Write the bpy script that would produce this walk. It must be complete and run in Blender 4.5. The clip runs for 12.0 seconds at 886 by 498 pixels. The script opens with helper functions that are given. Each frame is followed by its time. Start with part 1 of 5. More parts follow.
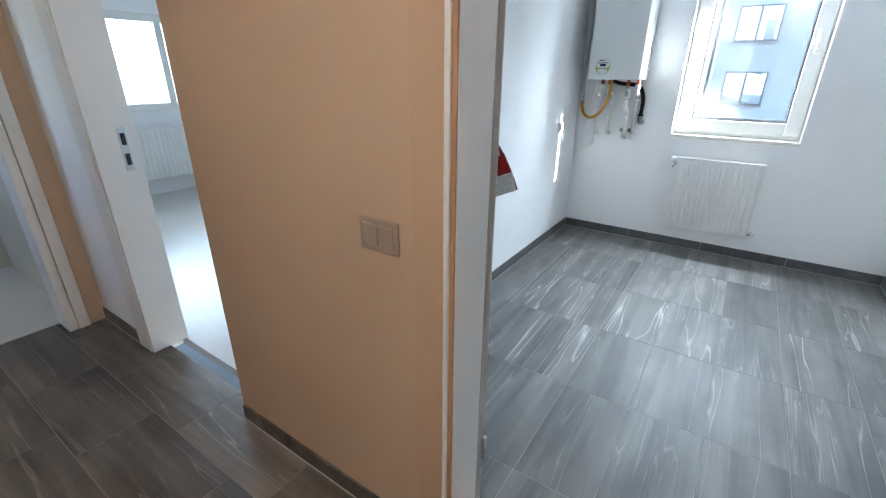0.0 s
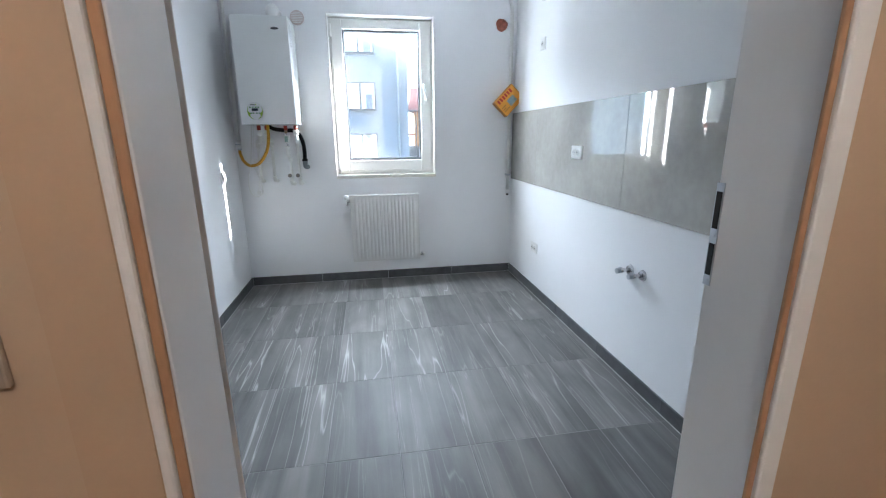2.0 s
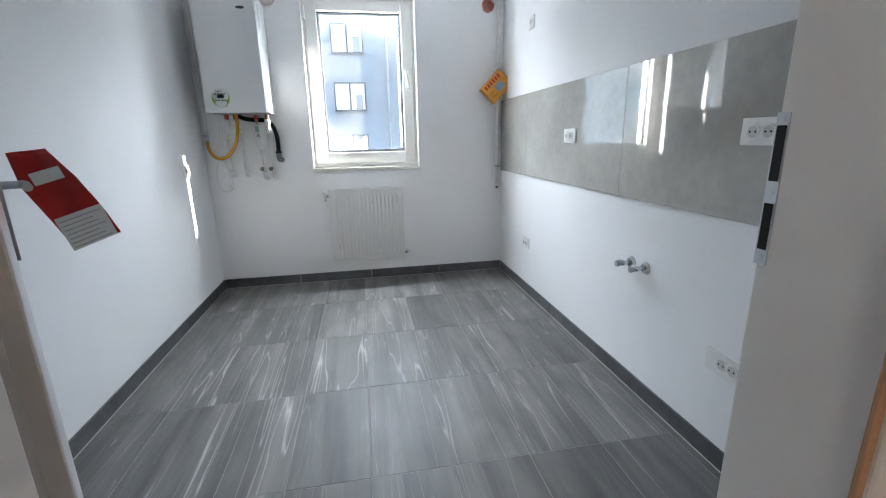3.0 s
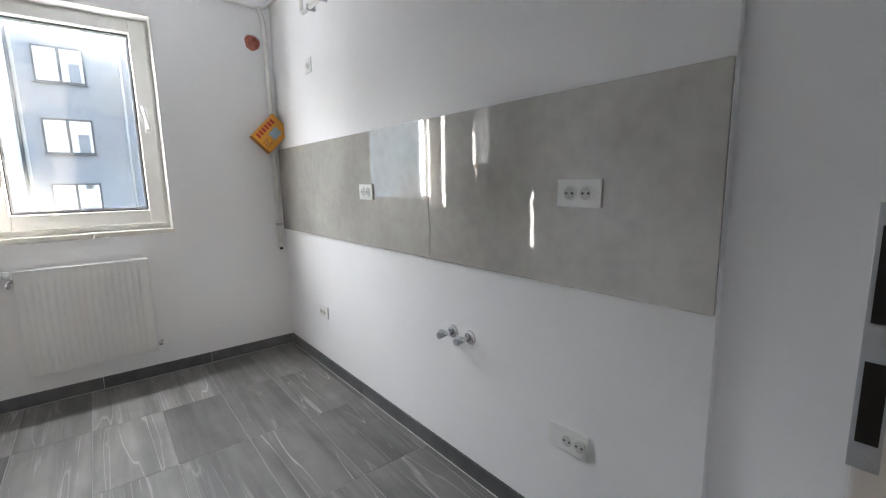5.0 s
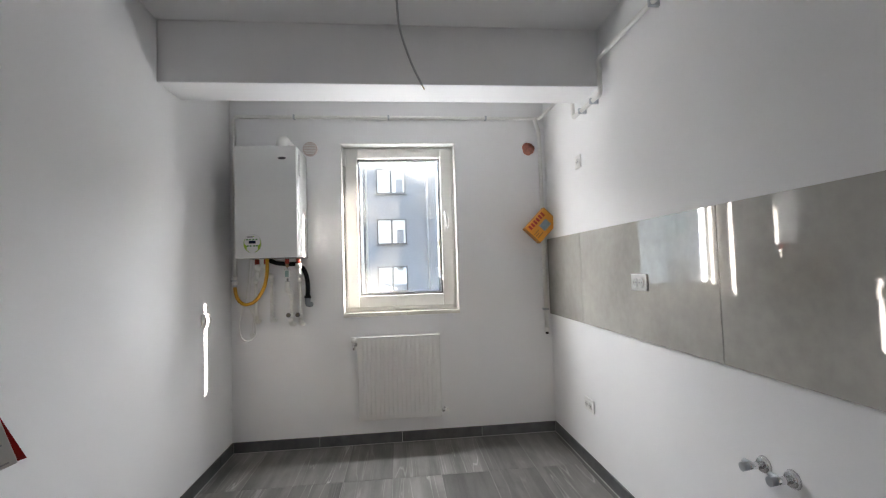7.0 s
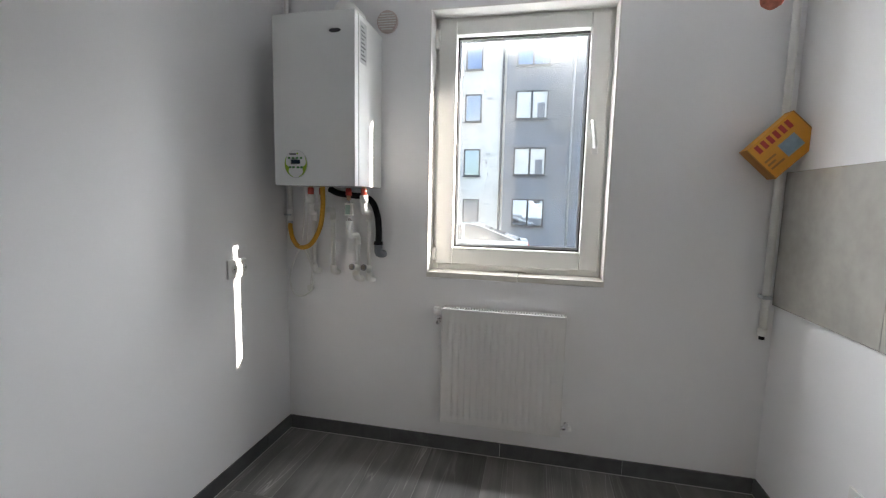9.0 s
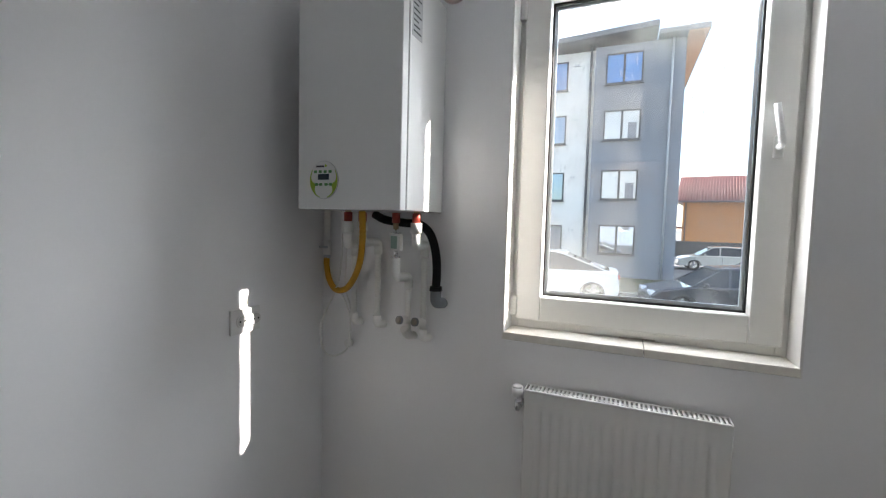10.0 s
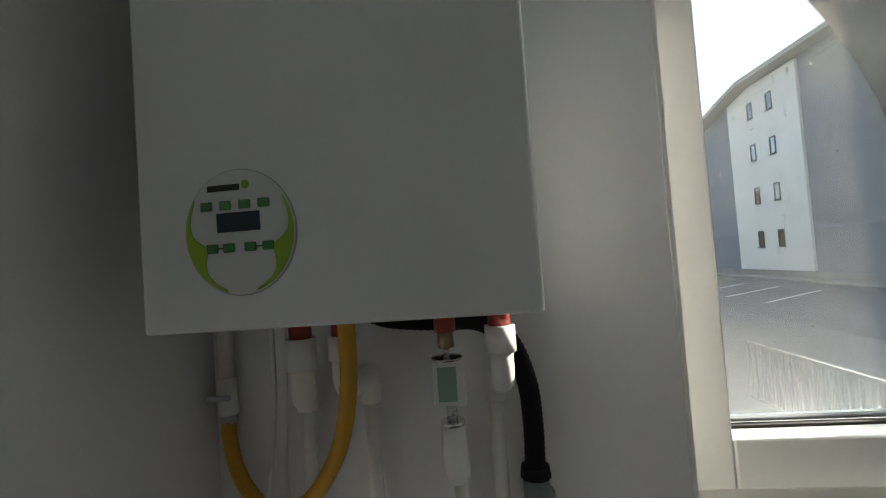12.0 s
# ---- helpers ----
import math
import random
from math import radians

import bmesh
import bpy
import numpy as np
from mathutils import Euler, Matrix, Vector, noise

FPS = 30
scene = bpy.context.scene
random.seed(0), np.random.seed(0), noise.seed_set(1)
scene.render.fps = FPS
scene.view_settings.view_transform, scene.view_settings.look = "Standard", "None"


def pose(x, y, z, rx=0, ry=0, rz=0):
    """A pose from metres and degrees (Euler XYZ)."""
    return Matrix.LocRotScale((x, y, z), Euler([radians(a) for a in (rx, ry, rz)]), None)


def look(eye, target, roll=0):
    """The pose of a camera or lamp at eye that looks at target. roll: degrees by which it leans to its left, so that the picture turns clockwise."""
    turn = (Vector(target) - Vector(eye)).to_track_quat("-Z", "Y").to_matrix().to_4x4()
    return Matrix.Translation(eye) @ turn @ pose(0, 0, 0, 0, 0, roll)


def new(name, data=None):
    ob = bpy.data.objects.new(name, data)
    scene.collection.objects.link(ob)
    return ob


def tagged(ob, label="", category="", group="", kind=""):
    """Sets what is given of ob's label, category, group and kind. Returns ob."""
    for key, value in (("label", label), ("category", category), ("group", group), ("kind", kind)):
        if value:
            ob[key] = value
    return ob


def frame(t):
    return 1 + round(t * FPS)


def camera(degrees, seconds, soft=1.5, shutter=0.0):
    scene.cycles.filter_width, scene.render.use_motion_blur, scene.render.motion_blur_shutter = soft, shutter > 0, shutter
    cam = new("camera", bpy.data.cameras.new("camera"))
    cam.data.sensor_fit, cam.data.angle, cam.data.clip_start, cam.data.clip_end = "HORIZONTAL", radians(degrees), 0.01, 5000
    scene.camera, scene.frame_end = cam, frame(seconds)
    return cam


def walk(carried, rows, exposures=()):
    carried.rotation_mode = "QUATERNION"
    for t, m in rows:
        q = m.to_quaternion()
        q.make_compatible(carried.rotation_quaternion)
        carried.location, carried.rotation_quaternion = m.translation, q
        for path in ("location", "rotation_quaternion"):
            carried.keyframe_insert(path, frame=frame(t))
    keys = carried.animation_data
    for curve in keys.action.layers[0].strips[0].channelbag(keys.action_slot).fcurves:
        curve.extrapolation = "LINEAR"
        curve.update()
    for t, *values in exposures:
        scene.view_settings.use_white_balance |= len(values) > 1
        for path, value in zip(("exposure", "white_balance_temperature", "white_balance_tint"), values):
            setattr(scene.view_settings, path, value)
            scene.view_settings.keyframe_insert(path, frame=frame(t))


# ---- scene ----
cam = camera(91.6, 12.0, 1.2)
PATH = [
    (0, (0.089, 0.351, 1.445), (-0.947, 1.88, 0.678), 0.3),
    (0.5, (0.07, 0.486, 1.451), (-0.562, 2.223, 0.688), 1.3),
    (1, (-0.039, 0.556, 1.445), (-0.146, 2.41, 0.7), -2.5),
    (1.5, (-0.109, 0.581, 1.379), (0.175, 2.447, 0.719), -1.2),
    (2, (-0.14, 0.593, 1.287), (0.18, 2.501, 0.779), -0.5),
    (2.5, (-0.099, 0.658, 1.218), (0.215, 2.569, 0.718), -0.6),
    (2.7, (-0.068, 0.711, 1.193), (0.23, 2.626, 0.696), -0.8),
    (4.5, (0.033, 1.193, 1.171), (1.153, 2.777, 0.682), -2.1),
    (5, (0.062, 1.216, 1.223), (1.301, 2.756, 0.915), -1.1),
    (5.5, (0.066, 1.227, 1.272), (1.223, 2.858, 1.235), -0.8),
    (6, (0.057, 1.223, 1.303), (0.984, 2.994, 1.361), -0.8),
    (6.5, (0.026, 1.212, 1.315), (0.609, 3.123, 1.409), -0.7),
    (7, (0.008, 1.21, 1.28), (0.208, 3.198, 1.367), -1.8),
    (7.5, (0.048, 1.384, 1.244), (-0.062, 3.372, 1.056), -2.3),
    (9.5, (0.131, 2.68, 1.347), (-0.446, 4.582, 1.119), 1.8),
    (10, (-0.029, 2.983, 1.346), (-0.802, 4.824, 1.225), 1.5),
    (10.5, (-0.199, 3.249, 1.392), (-0.969, 5.094, 1.359), 0.9),
    (11, (-0.433, 3.423, 1.422), (-0.989, 5.343, 1.474), -1.3),
    (11.5, (-0.616, 3.553, 1.423), (-1.053, 5.504, 1.487), -2.0),
    (12, (-0.718, 3.756, 1.433), (-0.92, 5.745, 1.498), -4.2),
]
EXPOSURES = [(0.0, 4.05, 5600, 4), (0.5, 3.85, 5600, 5), (1.5, 3.75, 5650, 7), (2.5, 3.7, 5800, 8), (4.5, 3.4, 6500, 11), (5.0, 3.4, 6550, 12), (7.0, 3.25, 6750, 13), (7.5, 3.15, 6750, 13), (9.5, 2.78, 6550, 12), (10.0, 2.63, 6500, 12), (10.5, 2.35, 6550, 10), (11.0, 2.02, 6600, 8), (12.0, 1.88, 6800, 6)]
walk(cam, [(t, look(eye, target, roll)) for t, eye, target, roll in PATH], exposures=EXPOSURES)

# ---- world and sun ----
SUN_DIR = Vector((1.0, 0.49, 0.517)).normalized()
world = bpy.data.worlds.new("sky_world")
scene.world = world
world.use_nodes = True
wn, wl = world.node_tree.nodes, world.node_tree.links
wn.clear()
w_out = wn.new("ShaderNodeOutputWorld")
w_bg = wn.new("ShaderNodeBackground")
w_bg.inputs["Strength"].default_value = 0.10
w_sky = wn.new("ShaderNodeTexSky")
w_sky.sky_type = "NISHITA"
w_sky.sun_disc = False
w_sky.sun_elevation = math.asin(SUN_DIR.z)
w_sky.sun_rotation = math.atan2(SUN_DIR.x, SUN_DIR.y)
w_sky.air_density, w_sky.dust_density, w_sky.ozone_density = 1.0, 1.2, 1.0
w_tc = wn.new("ShaderNodeTexCoord")
w_map = wn.new("ShaderNodeMapping")
w_map.inputs["Rotation"].default_value = (0.0, 0.5, 0.6)
w_map.inputs["Scale"].default_value = (1.0, 3.2, 4.5)
w_noise = wn.new("ShaderNodeTexNoise")
w_noise.inputs["Scale"].default_value = 1.7
w_noise.inputs["Detail"].default_value = 7.0
w_noise.inputs["Distortion"].default_value = 0.5
w_ramp = wn.new("ShaderNodeValToRGB")
w_ramp.color_ramp.elements[0].position, w_ramp.color_ramp.elements[1].position = 0.49, 0.71
w_mix = wn.new("ShaderNodeMix")
w_mix.data_type = "RGBA"
w_mix.inputs["B"].default_value = (7.0, 7.2, 7.6, 1)
wl.new(w_tc.outputs["Generated"], w_map.inputs["Vector"])
wl.new(w_map.outputs["Vector"], w_noise.inputs["Vector"])
wl.new(w_noise.outputs["Fac"], w_ramp.inputs["Fac"])
wl.new(w_ramp.outputs["Color"], w_mix.inputs["Factor"])
wl.new(w_sky.outputs["Color"], w_mix.inputs["A"])
wl.new(w_mix.outputs["Result"], w_bg.inputs["Color"])
wl.new(w_bg.outputs["Background"], w_out.inputs["Surface"])

sun_data = bpy.data.lights.new("sun", "SUN")
sun_data.energy, sun_data.angle, sun_data.color = 5.0, radians(0.5), (1.0, 0.94, 0.86)
sun = new("sun", sun_data)
sun.matrix_world = look((0, 0, 20), Vector((0, 0, 20)) - SUN_DIR)


def sky_fill_strip(name, eye, target, width, height, power):
    """An added lamp at the window opening's outer edge, for sky and sunlit ground."""
    d = bpy.data.lights.new(name, "AREA")
    d.shape, d.size, d.size_y, d.energy, d.color = "RECTANGLE", width, height, power, (0.90, 0.95, 1.0)
    d.spread = radians(125)
    ob = new(name, d)
    ob.matrix_world = look(eye, target)


sky_fill_strip("sky_fill_side", (-0.405, 4.77, 1.62), (0.95, 2.0, 1.60), 0.12, 1.15, 1.1)
sky_fill_strip("sky_fill_head", (0.016, 4.78, 2.225), (0.25, 2.6, 0.90), 0.80, 0.10, 6.0)
sky_fill_strip("sky_fill_far_side", (0.435, 4.78, 1.62), (-0.60, 2.4, 1.10), 0.08, 1.15, 0.3)
sky_fill_strip("ground_fill_sill", (0.016, 4.80, 0.998), (0.35, 3.00, 2.00), 0.80, 0.05, 1.9)
sky_fill_strip("sky_fill_room", (-5.90, 3.12, 1.5), (0.0, 3.12, 1.3), 1.2, 0.9, 2.2)


# ---- materials ----
def material(name, color, rough=0.5, metal=0.0, vary=0.08, scale=6.0, fine=90.0, bump=0.05, stretch=(1, 1, 1), shift=False, coat=0.0, spec=0.5):
    """A painted or plain surface with variation at two scales and fine relief."""
    m = bpy.data.materials.new(name)
    m.use_nodes = True
    n, l = m.node_tree.nodes, m.node_tree.links
    b = n["Principled BSDF"]
    b.inputs["Roughness"].default_value, b.inputs["Metallic"].default_value = rough, metal
    b.inputs["Coat Weight"].default_value = coat
    b.inputs["Specular IOR Level"].default_value = spec
    tc, mp = n.new("ShaderNodeTexCoord"), n.new("ShaderNodeMapping")
    mp.inputs["Scale"].default_value = stretch
    l.new(tc.outputs["Object"], mp.inputs["Vector"])
    src = mp.outputs["Vector"]
    if shift:
        oi, vm = n.new("ShaderNodeObjectInfo"), n.new("ShaderNodeVectorMath")
        vm.operation = "MULTIPLY_ADD"
        vm.inputs[1].default_value = (37.0, 53.0, 29.0)
        l.new(oi.outputs["Random"], vm.inputs[0])
        l.new(src, vm.inputs[2])
        src = vm.outputs["Vector"]
    big, small = n.new("ShaderNodeTexNoise"), n.new("ShaderNodeTexNoise")
    big.inputs["Scale"].default_value, small.inputs["Scale"].default_value = scale, fine
    big.inputs["Detail"].default_value, small.inputs["Detail"].default_value = 5.0, 3.0
    l.new(src, big.inputs["Vector"]), l.new(src, small.inputs["Vector"])
    mul = n.new("ShaderNodeMath")
    mul.operation = "MULTIPLY_ADD"
    mul.inputs[1].default_value = 0.35
    l.new(small.outputs["Fac"], mul.inputs[0]), l.new(big.outputs["Fac"], mul.inputs[2])
    rng = n.new("ShaderNodeMapRange")
    rng.inputs["From Min"].default_value, rng.inputs["From Max"].default_value = 0.35, 1.0
    rng.inputs["To Min"].default_value, rng.inputs["To Max"].default_value = 1.0 - vary, 1.0 + vary
    l.new(mul.outputs["Value"], rng.inputs["Value"])
    sc = n.new("ShaderNodeVectorMath")
    sc.operation = "SCALE"
    sc.inputs[0].default_value = color
    l.new(rng.outputs["Result"], sc.inputs["Scale"])
    l.new(sc.outputs["Vector"], b.inputs["Base Color"])
    if bump:
        bp = n.new("ShaderNodeBump")
        bp.inputs["Strength"].default_value, bp.inputs["Distance"].default_value = bump, 0.004
        l.new(mul.outputs["Value"], bp.inputs["Height"])
        l.new(bp.outputs["Normal"], b.inputs["Normal"])
    return m


def stone_tile(name, dark, light, vein, rough, veins=1.0):
    """Grey porcelain with streaks along its length and a few pale veins."""
    m = bpy.data.materials.new(name)
    m.use_nodes = True
    n, l = m.node_tree.nodes, m.node_tree.links
    b = n["Principled BSDF"]
    b.inputs["Specular IOR Level"].default_value = 0.55
    tc, oi = n.new("ShaderNodeTexCoord"), n.new("ShaderNodeObjectInfo")
    vm = n.new("ShaderNodeVectorMath")
    vm.operation = "MULTIPLY_ADD"
    vm.inputs[1].default_value = (31.0, 17.0, 23.0)
    l.new(oi.outputs["Random"], vm.inputs[0]), l.new(tc.outputs["Object"], vm.inputs[2])

    def streaks(sx, sy, detail, distortion):
        mp, no = n.new("ShaderNodeMapping"), n.new("ShaderNodeTexNoise")
        mp.inputs["Scale"].default_value = (sx, sy, sx)
        mp.inputs["Rotation"].default_value = (0, 0, 0.17)
        no.inputs["Scale"].default_value, no.inputs["Detail"].default_value = 1.0, detail
        no.inputs["Distortion"].default_value = distortion
        l.new(vm.outputs["Vector"], mp.inputs["Vector"]), l.new(mp.outputs["Vector"], no.inputs["Vector"])
        return no.outputs["Fac"]

    base = n.new("ShaderNodeValToRGB")
    base.color_ramp.elements[0].position, base.color_ramp.elements[1].position = 0.3, 0.72
    base.color_ramp.elements[0].color, base.color_ramp.elements[1].color = (*dark, 1), (*light, 1)
    l.new(streaks(11.0, 0.8, 6.0, 0.5), base.inputs["Fac"])
    line = n.new("ShaderNodeValToRGB")
    e = line.color_ramp.elements
    e[0].position, e[0].color = 0.490, (0, 0, 0, 1)
    e[1].position, e[1].color = 0.5, (1, 1, 1, 1)
    e.new(0.510).color = (0, 0, 0, 1)
    l.new(streaks(9.0, 0.55, 2.5, 0.22), line.inputs["Fac"])
    mask = n.new("ShaderNodeValToRGB")
    mask.color_ramp.elements[0].position, mask.color_ramp.elements[1].position = 0.38, 0.52
    l.new(streaks(5.0, 0.9, 2.0, 0.0), mask.inputs["Fac"])
    both = n.new("ShaderNodeMath")
    both.operation = "MULTIPLY"
    l.new(line.outputs["Color"], both.inputs[0]), l.new(mask.outputs["Color"], both.inputs[1])
    mx = n.new("ShaderNodeMix")
    mx.data_type = "RGBA"
    mx.inputs["B"].default_value = (*vein, 1)
    # some pieces are almost plain, others strongly veined
    amount, vary = n.new("ShaderNodeMath"), n.new("ShaderNodeMapRange")
    spread, frac = n.new("ShaderNodeMath"), n.new("ShaderNodeMath")
    spread.operation, frac.operation, amount.operation = "MULTIPLY", "FRACT", "MULTIPLY"
    spread.inputs[1].default_value = 7.31
    vary.inputs["To Min"].default_value, vary.inputs["To Max"].default_value = 0.12 * veins, 1.0 * veins
    l.new(oi.outputs["Random"], spread.inputs[0]), l.new(spread.outputs["Value"], frac.inputs[0])
    l.new(frac.outputs["Value"], vary.inputs["Value"]), l.new(vary.outputs["Result"], amount.inputs[1])
    l.new(both.outputs["Value"], amount.inputs[0])
    l.new(amount.outputs["Value"], mx.inputs["Factor"]), l.new(base.outputs["Color"], mx.inputs["A"])
    hair = n.new("ShaderNodeValToRGB")
    h = hair.color_ramp.elements
    h[0].position, h[0].color = 0.488, (0, 0, 0, 1)
    h[1].position, h[1].color = 0.5, (1, 1, 1, 1)
    h.new(0.512).color = (0, 0, 0, 1)
    l.new(streaks(26.0, 0.5, 2.0, 0.7), hair.inputs["Fac"])
    gate = n.new("ShaderNodeMapRange")
    gate.inputs["From Min"].default_value, gate.inputs["From Max"].default_value, gate.inputs["To Max"].default_value = 0.44, 0.60, 0.65
    l.new(streaks(3.5, 1.2, 3.0, 0.3), gate.inputs["Value"])
    hm, mx2 = n.new("ShaderNodeMath"), n.new("ShaderNodeMix")
    hm.operation = "MULTIPLY"
    hv = n.new("ShaderNodeMath")
    hv.operation = "MULTIPLY"
    l.new(gate.outputs["Result"], hv.inputs[0]), l.new(vary.outputs["Result"], hv.inputs[1])
    l.new(hair.outputs["Color"], hm.inputs[0]), l.new(hv.outputs["Value"], hm.inputs[1])
    mx2.data_type = "RGBA"
    mx2.inputs["B"].default_value = (*vein, 1)
    l.new(hm.outputs["Value"], mx2.inputs["Factor"]), l.new(mx.outputs["Result"], mx2.inputs["A"])
    cloud, cr = streaks(5.0, 2.4, 4.0, 0.5), n.new("ShaderNodeMapRange")
    cr.inputs["From Min"].default_value, cr.inputs["From Max"].default_value = 0.3, 0.7
    cr.inputs["To Min"].default_value, cr.inputs["To Max"].default_value = 0.74, 1.22
    l.new(cloud, cr.inputs["Value"])
    shade = n.new("ShaderNodeVectorMath")
    shade.operation = "SCALE"
    l.new(mx2.outputs["Result"], shade.inputs[0]), l.new(cr.outputs["Result"], shade.inputs["Scale"])
    tone, rnd = n.new("ShaderNodeVectorMath"), n.new("ShaderNodeMapRange")
    tone.operation = "SCALE"
    rnd.inputs["To Min"].default_value, rnd.inputs["To Max"].default_value = 0.80, 1.20
    l.new(oi.outputs["Random"], rnd.inputs["Value"])
    l.new(shade.outputs["Vector"], tone.inputs[0]), l.new(rnd.outputs["Result"], tone.inputs["Scale"])
    l.new(tone.outputs["Vector"], b.inputs["Base Color"])
    fine = streaks(160.0, 30.0, 3.0, 0.0)
    rg = n.new("ShaderNodeMapRange")
    rg.inputs["To Min"].default_value, rg.inputs["To Max"].default_value = rough - 0.08, rough + 0.16
    l.new(fine, rg.inputs["Value"]), l.new(rg.outputs["Result"], b.inputs["Roughness"])
    bp = n.new("ShaderNodeBump")
    bp.inputs["Strength"].default_value, bp.inputs["Distance"].default_value = 0.12, 0.002
    l.new(fine, bp.inputs["Height"]), l.new(bp.outputs["Normal"], b.inputs["Normal"])
    return m


def pane_glass(name, dirty=0.0, gloss=0.06):
    """Clear glass, with dried splashes and dust where it is dirty."""
    m = bpy.data.materials.new(name)
    m.use_nodes = True
    n, l = m.node_tree.nodes, m.node_tree.links
    n.remove(n["Principled BSDF"])
    clear, shine, mix = n.new("ShaderNodeBsdfTransparent"), n.new("ShaderNodeBsdfGlossy"), n.new("ShaderNodeMixShader")
    clear.inputs["Color"].default_value = (0.95, 0.97, 0.97, 1)
    shine.inputs["Roughness"].default_value = 0.0
    fr, fm = n.new("ShaderNodeFresnel"), n.new("ShaderNodeMath")
    fm.operation = "MULTIPLY"
    fm.inputs[1].default_value = gloss / 0.06
    l.new(fr.outputs["Fac"], fm.inputs[0]), l.new(fm.outputs["Value"], mix.inputs["Fac"])
    l.new(clear.outputs["BSDF"], mix.inputs[1]), l.new(shine.outputs["BSDF"], mix.inputs[2])
    last = mix
    if dirty:
        tc = n.new("ShaderNodeTexCoord")
        dust, spots, runs = n.new("ShaderNodeTexNoise"), n.new("ShaderNodeTexNoise"), n.new("ShaderNodeTexNoise")
        mp = n.new("ShaderNodeMapping")
        mp.inputs["Scale"].default_value = (1.0, 1.0, 0.25)
        dust.inputs["Scale"].default_value, spots.inputs["Scale"].default_value, runs.inputs["Scale"].default_value = 3.0, 42.0, 90.0
        dust.inputs["Detail"].default_value = 6.0
        l.new(tc.outputs["Object"], mp.inputs["Vector"])
        l.new(tc.outputs["Object"], dust.inputs["Vector"]), l.new(tc.outputs["Object"], spots.inputs["Vector"])
        l.new(mp.outputs["Vector"], runs.inputs["Vector"])
        r1, r2 = n.new("ShaderNodeMapRange"), n.new("ShaderNodeMapRange")
        r1.inputs["From Min"].default_value, r1.inputs["From Max"].default_value, r1.inputs["To Max"].default_value = 0.4, 0.8, dirty
        r2.inputs["From Min"].default_value, r2.inputs["From Max"].default_value, r2.inputs["To Max"].default_value = 0.755, 0.79, 0.6
        r3 = n.new("ShaderNodeMapRange")
        r3.inputs["From Min"].default_value, r3.inputs["From Max"].default_value, r3.inputs["To Max"].default_value = 0.67, 0.80, dirty * 1.2
        a1, a2 = n.new("ShaderNodeMath"), n.new("ShaderNodeMath")
        l.new(dust.outputs["Fac"], r1.inputs["Value"]), l.new(spots.outputs["Fac"], r2.inputs["Value"]), l.new(runs.outputs["Fac"], r3.inputs["Value"])
        l.new(r1.outputs["Result"], a1.inputs[0]), l.new(r2.outputs["Result"], a1.inputs[1])
        l.new(a1.outputs["Value"], a2.inputs[0]), l.new(r3.outputs["Result"], a2.inputs[1])
        dirt, mix2 = n.new("ShaderNodeBsdfDiffuse"), n.new("ShaderNodeMixShader")
        thin, both = n.new("ShaderNodeBsdfTranslucent"), n.new("ShaderNodeMixShader")
        film = n.new("ShaderNodeMath")
        film.inputs[1].default_value = 0.014
        dirt.inputs["Color"].default_value = (0.42, 0.4, 0.36, 1)
        thin.inputs["Color"].default_value = (0.62, 0.61, 0.58, 1)
        both.inputs["Fac"].default_value = 0.09
        l.new(dirt.outputs["BSDF"], both.inputs[1]), l.new(thin.outputs["BSDF"], both.inputs[2])
        l.new(a2.outputs["Value"], film.inputs[0]), l.new(film.outputs["Value"], mix2.inputs["Fac"])
        l.new(mix.outputs["Shader"], mix2.inputs[1]), l.new(both.outputs["Shader"], mix2.inputs[2])
        last = mix2
    l.new(last.outputs["Shader"], n["Material Output"].inputs["Surface"])
    return m


WALL = material("white_wall_paint", (0.87, 0.873, 0.878), 0.55, vary=0.03, scale=2.0, fine=160.0, bump=0.05)
CEIL = material("white_ceiling_paint", (0.86, 0.86, 0.865), 0.7, vary=0.03, scale=1.5, fine=140.0, bump=0.06)
PEACH = material("peach_wall_paint", (0.54, 0.395, 0.275), 0.6, vary=0.05, scale=1.8, fine=120.0, bump=0.08)
PEACHBAND = material("darker_peach_paint", (0.525, 0.37, 0.25), 0.6, vary=0.05, scale=1.8, fine=120.0, bump=0.06)
PVC = material("white_upvc", (0.80, 0.80, 0.77), 0.28, vary=0.03, scale=5.0, bump=0.01)
REVEAL = material("white_reveal_plaster", (0.82, 0.81, 0.79), 0.6, vary=0.05, scale=6.0, fine=120.0, bump=0.08)
SILL = material("cream_marble_sill", (0.80, 0.775, 0.71), 0.13, vary=0.14, scale=9.0, fine=45.0, bump=0.02)
OUTERSILL = material("white_coated_metal", (0.80, 0.80, 0.79), 0.10, 0.5, vary=0.03, bump=0.0)
JAMB = material("white_lacquered_wood", (0.78, 0.78, 0.78), 0.4, vary=0.03, scale=4.0, fine=120.0, bump=0.02)
REBATE = material("taupe_seal_strip", (0.42, 0.38, 0.34), 0.5, vary=0.05)
# streaked orange for the narrow strip between casing and jamb
ORANGESTRIP = material("streaked_orange", (0.46, 0.26, 0.14), 0.6, vary=0.15, scale=8.0, stretch=(6, 6, 0.6))
TILE = stone_tile("grey_streaked_porcelain", (0.084, 0.081, 0.077), (0.182, 0.176, 0.166), (0.38, 0.37, 0.35), 0.52, 1.0)
HALLTILE = stone_tile("brown_grey_streaked_porcelain", (0.062, 0.052, 0.043), (0.20, 0.168, 0.138), (0.33, 0.29, 0.25), 0.45)
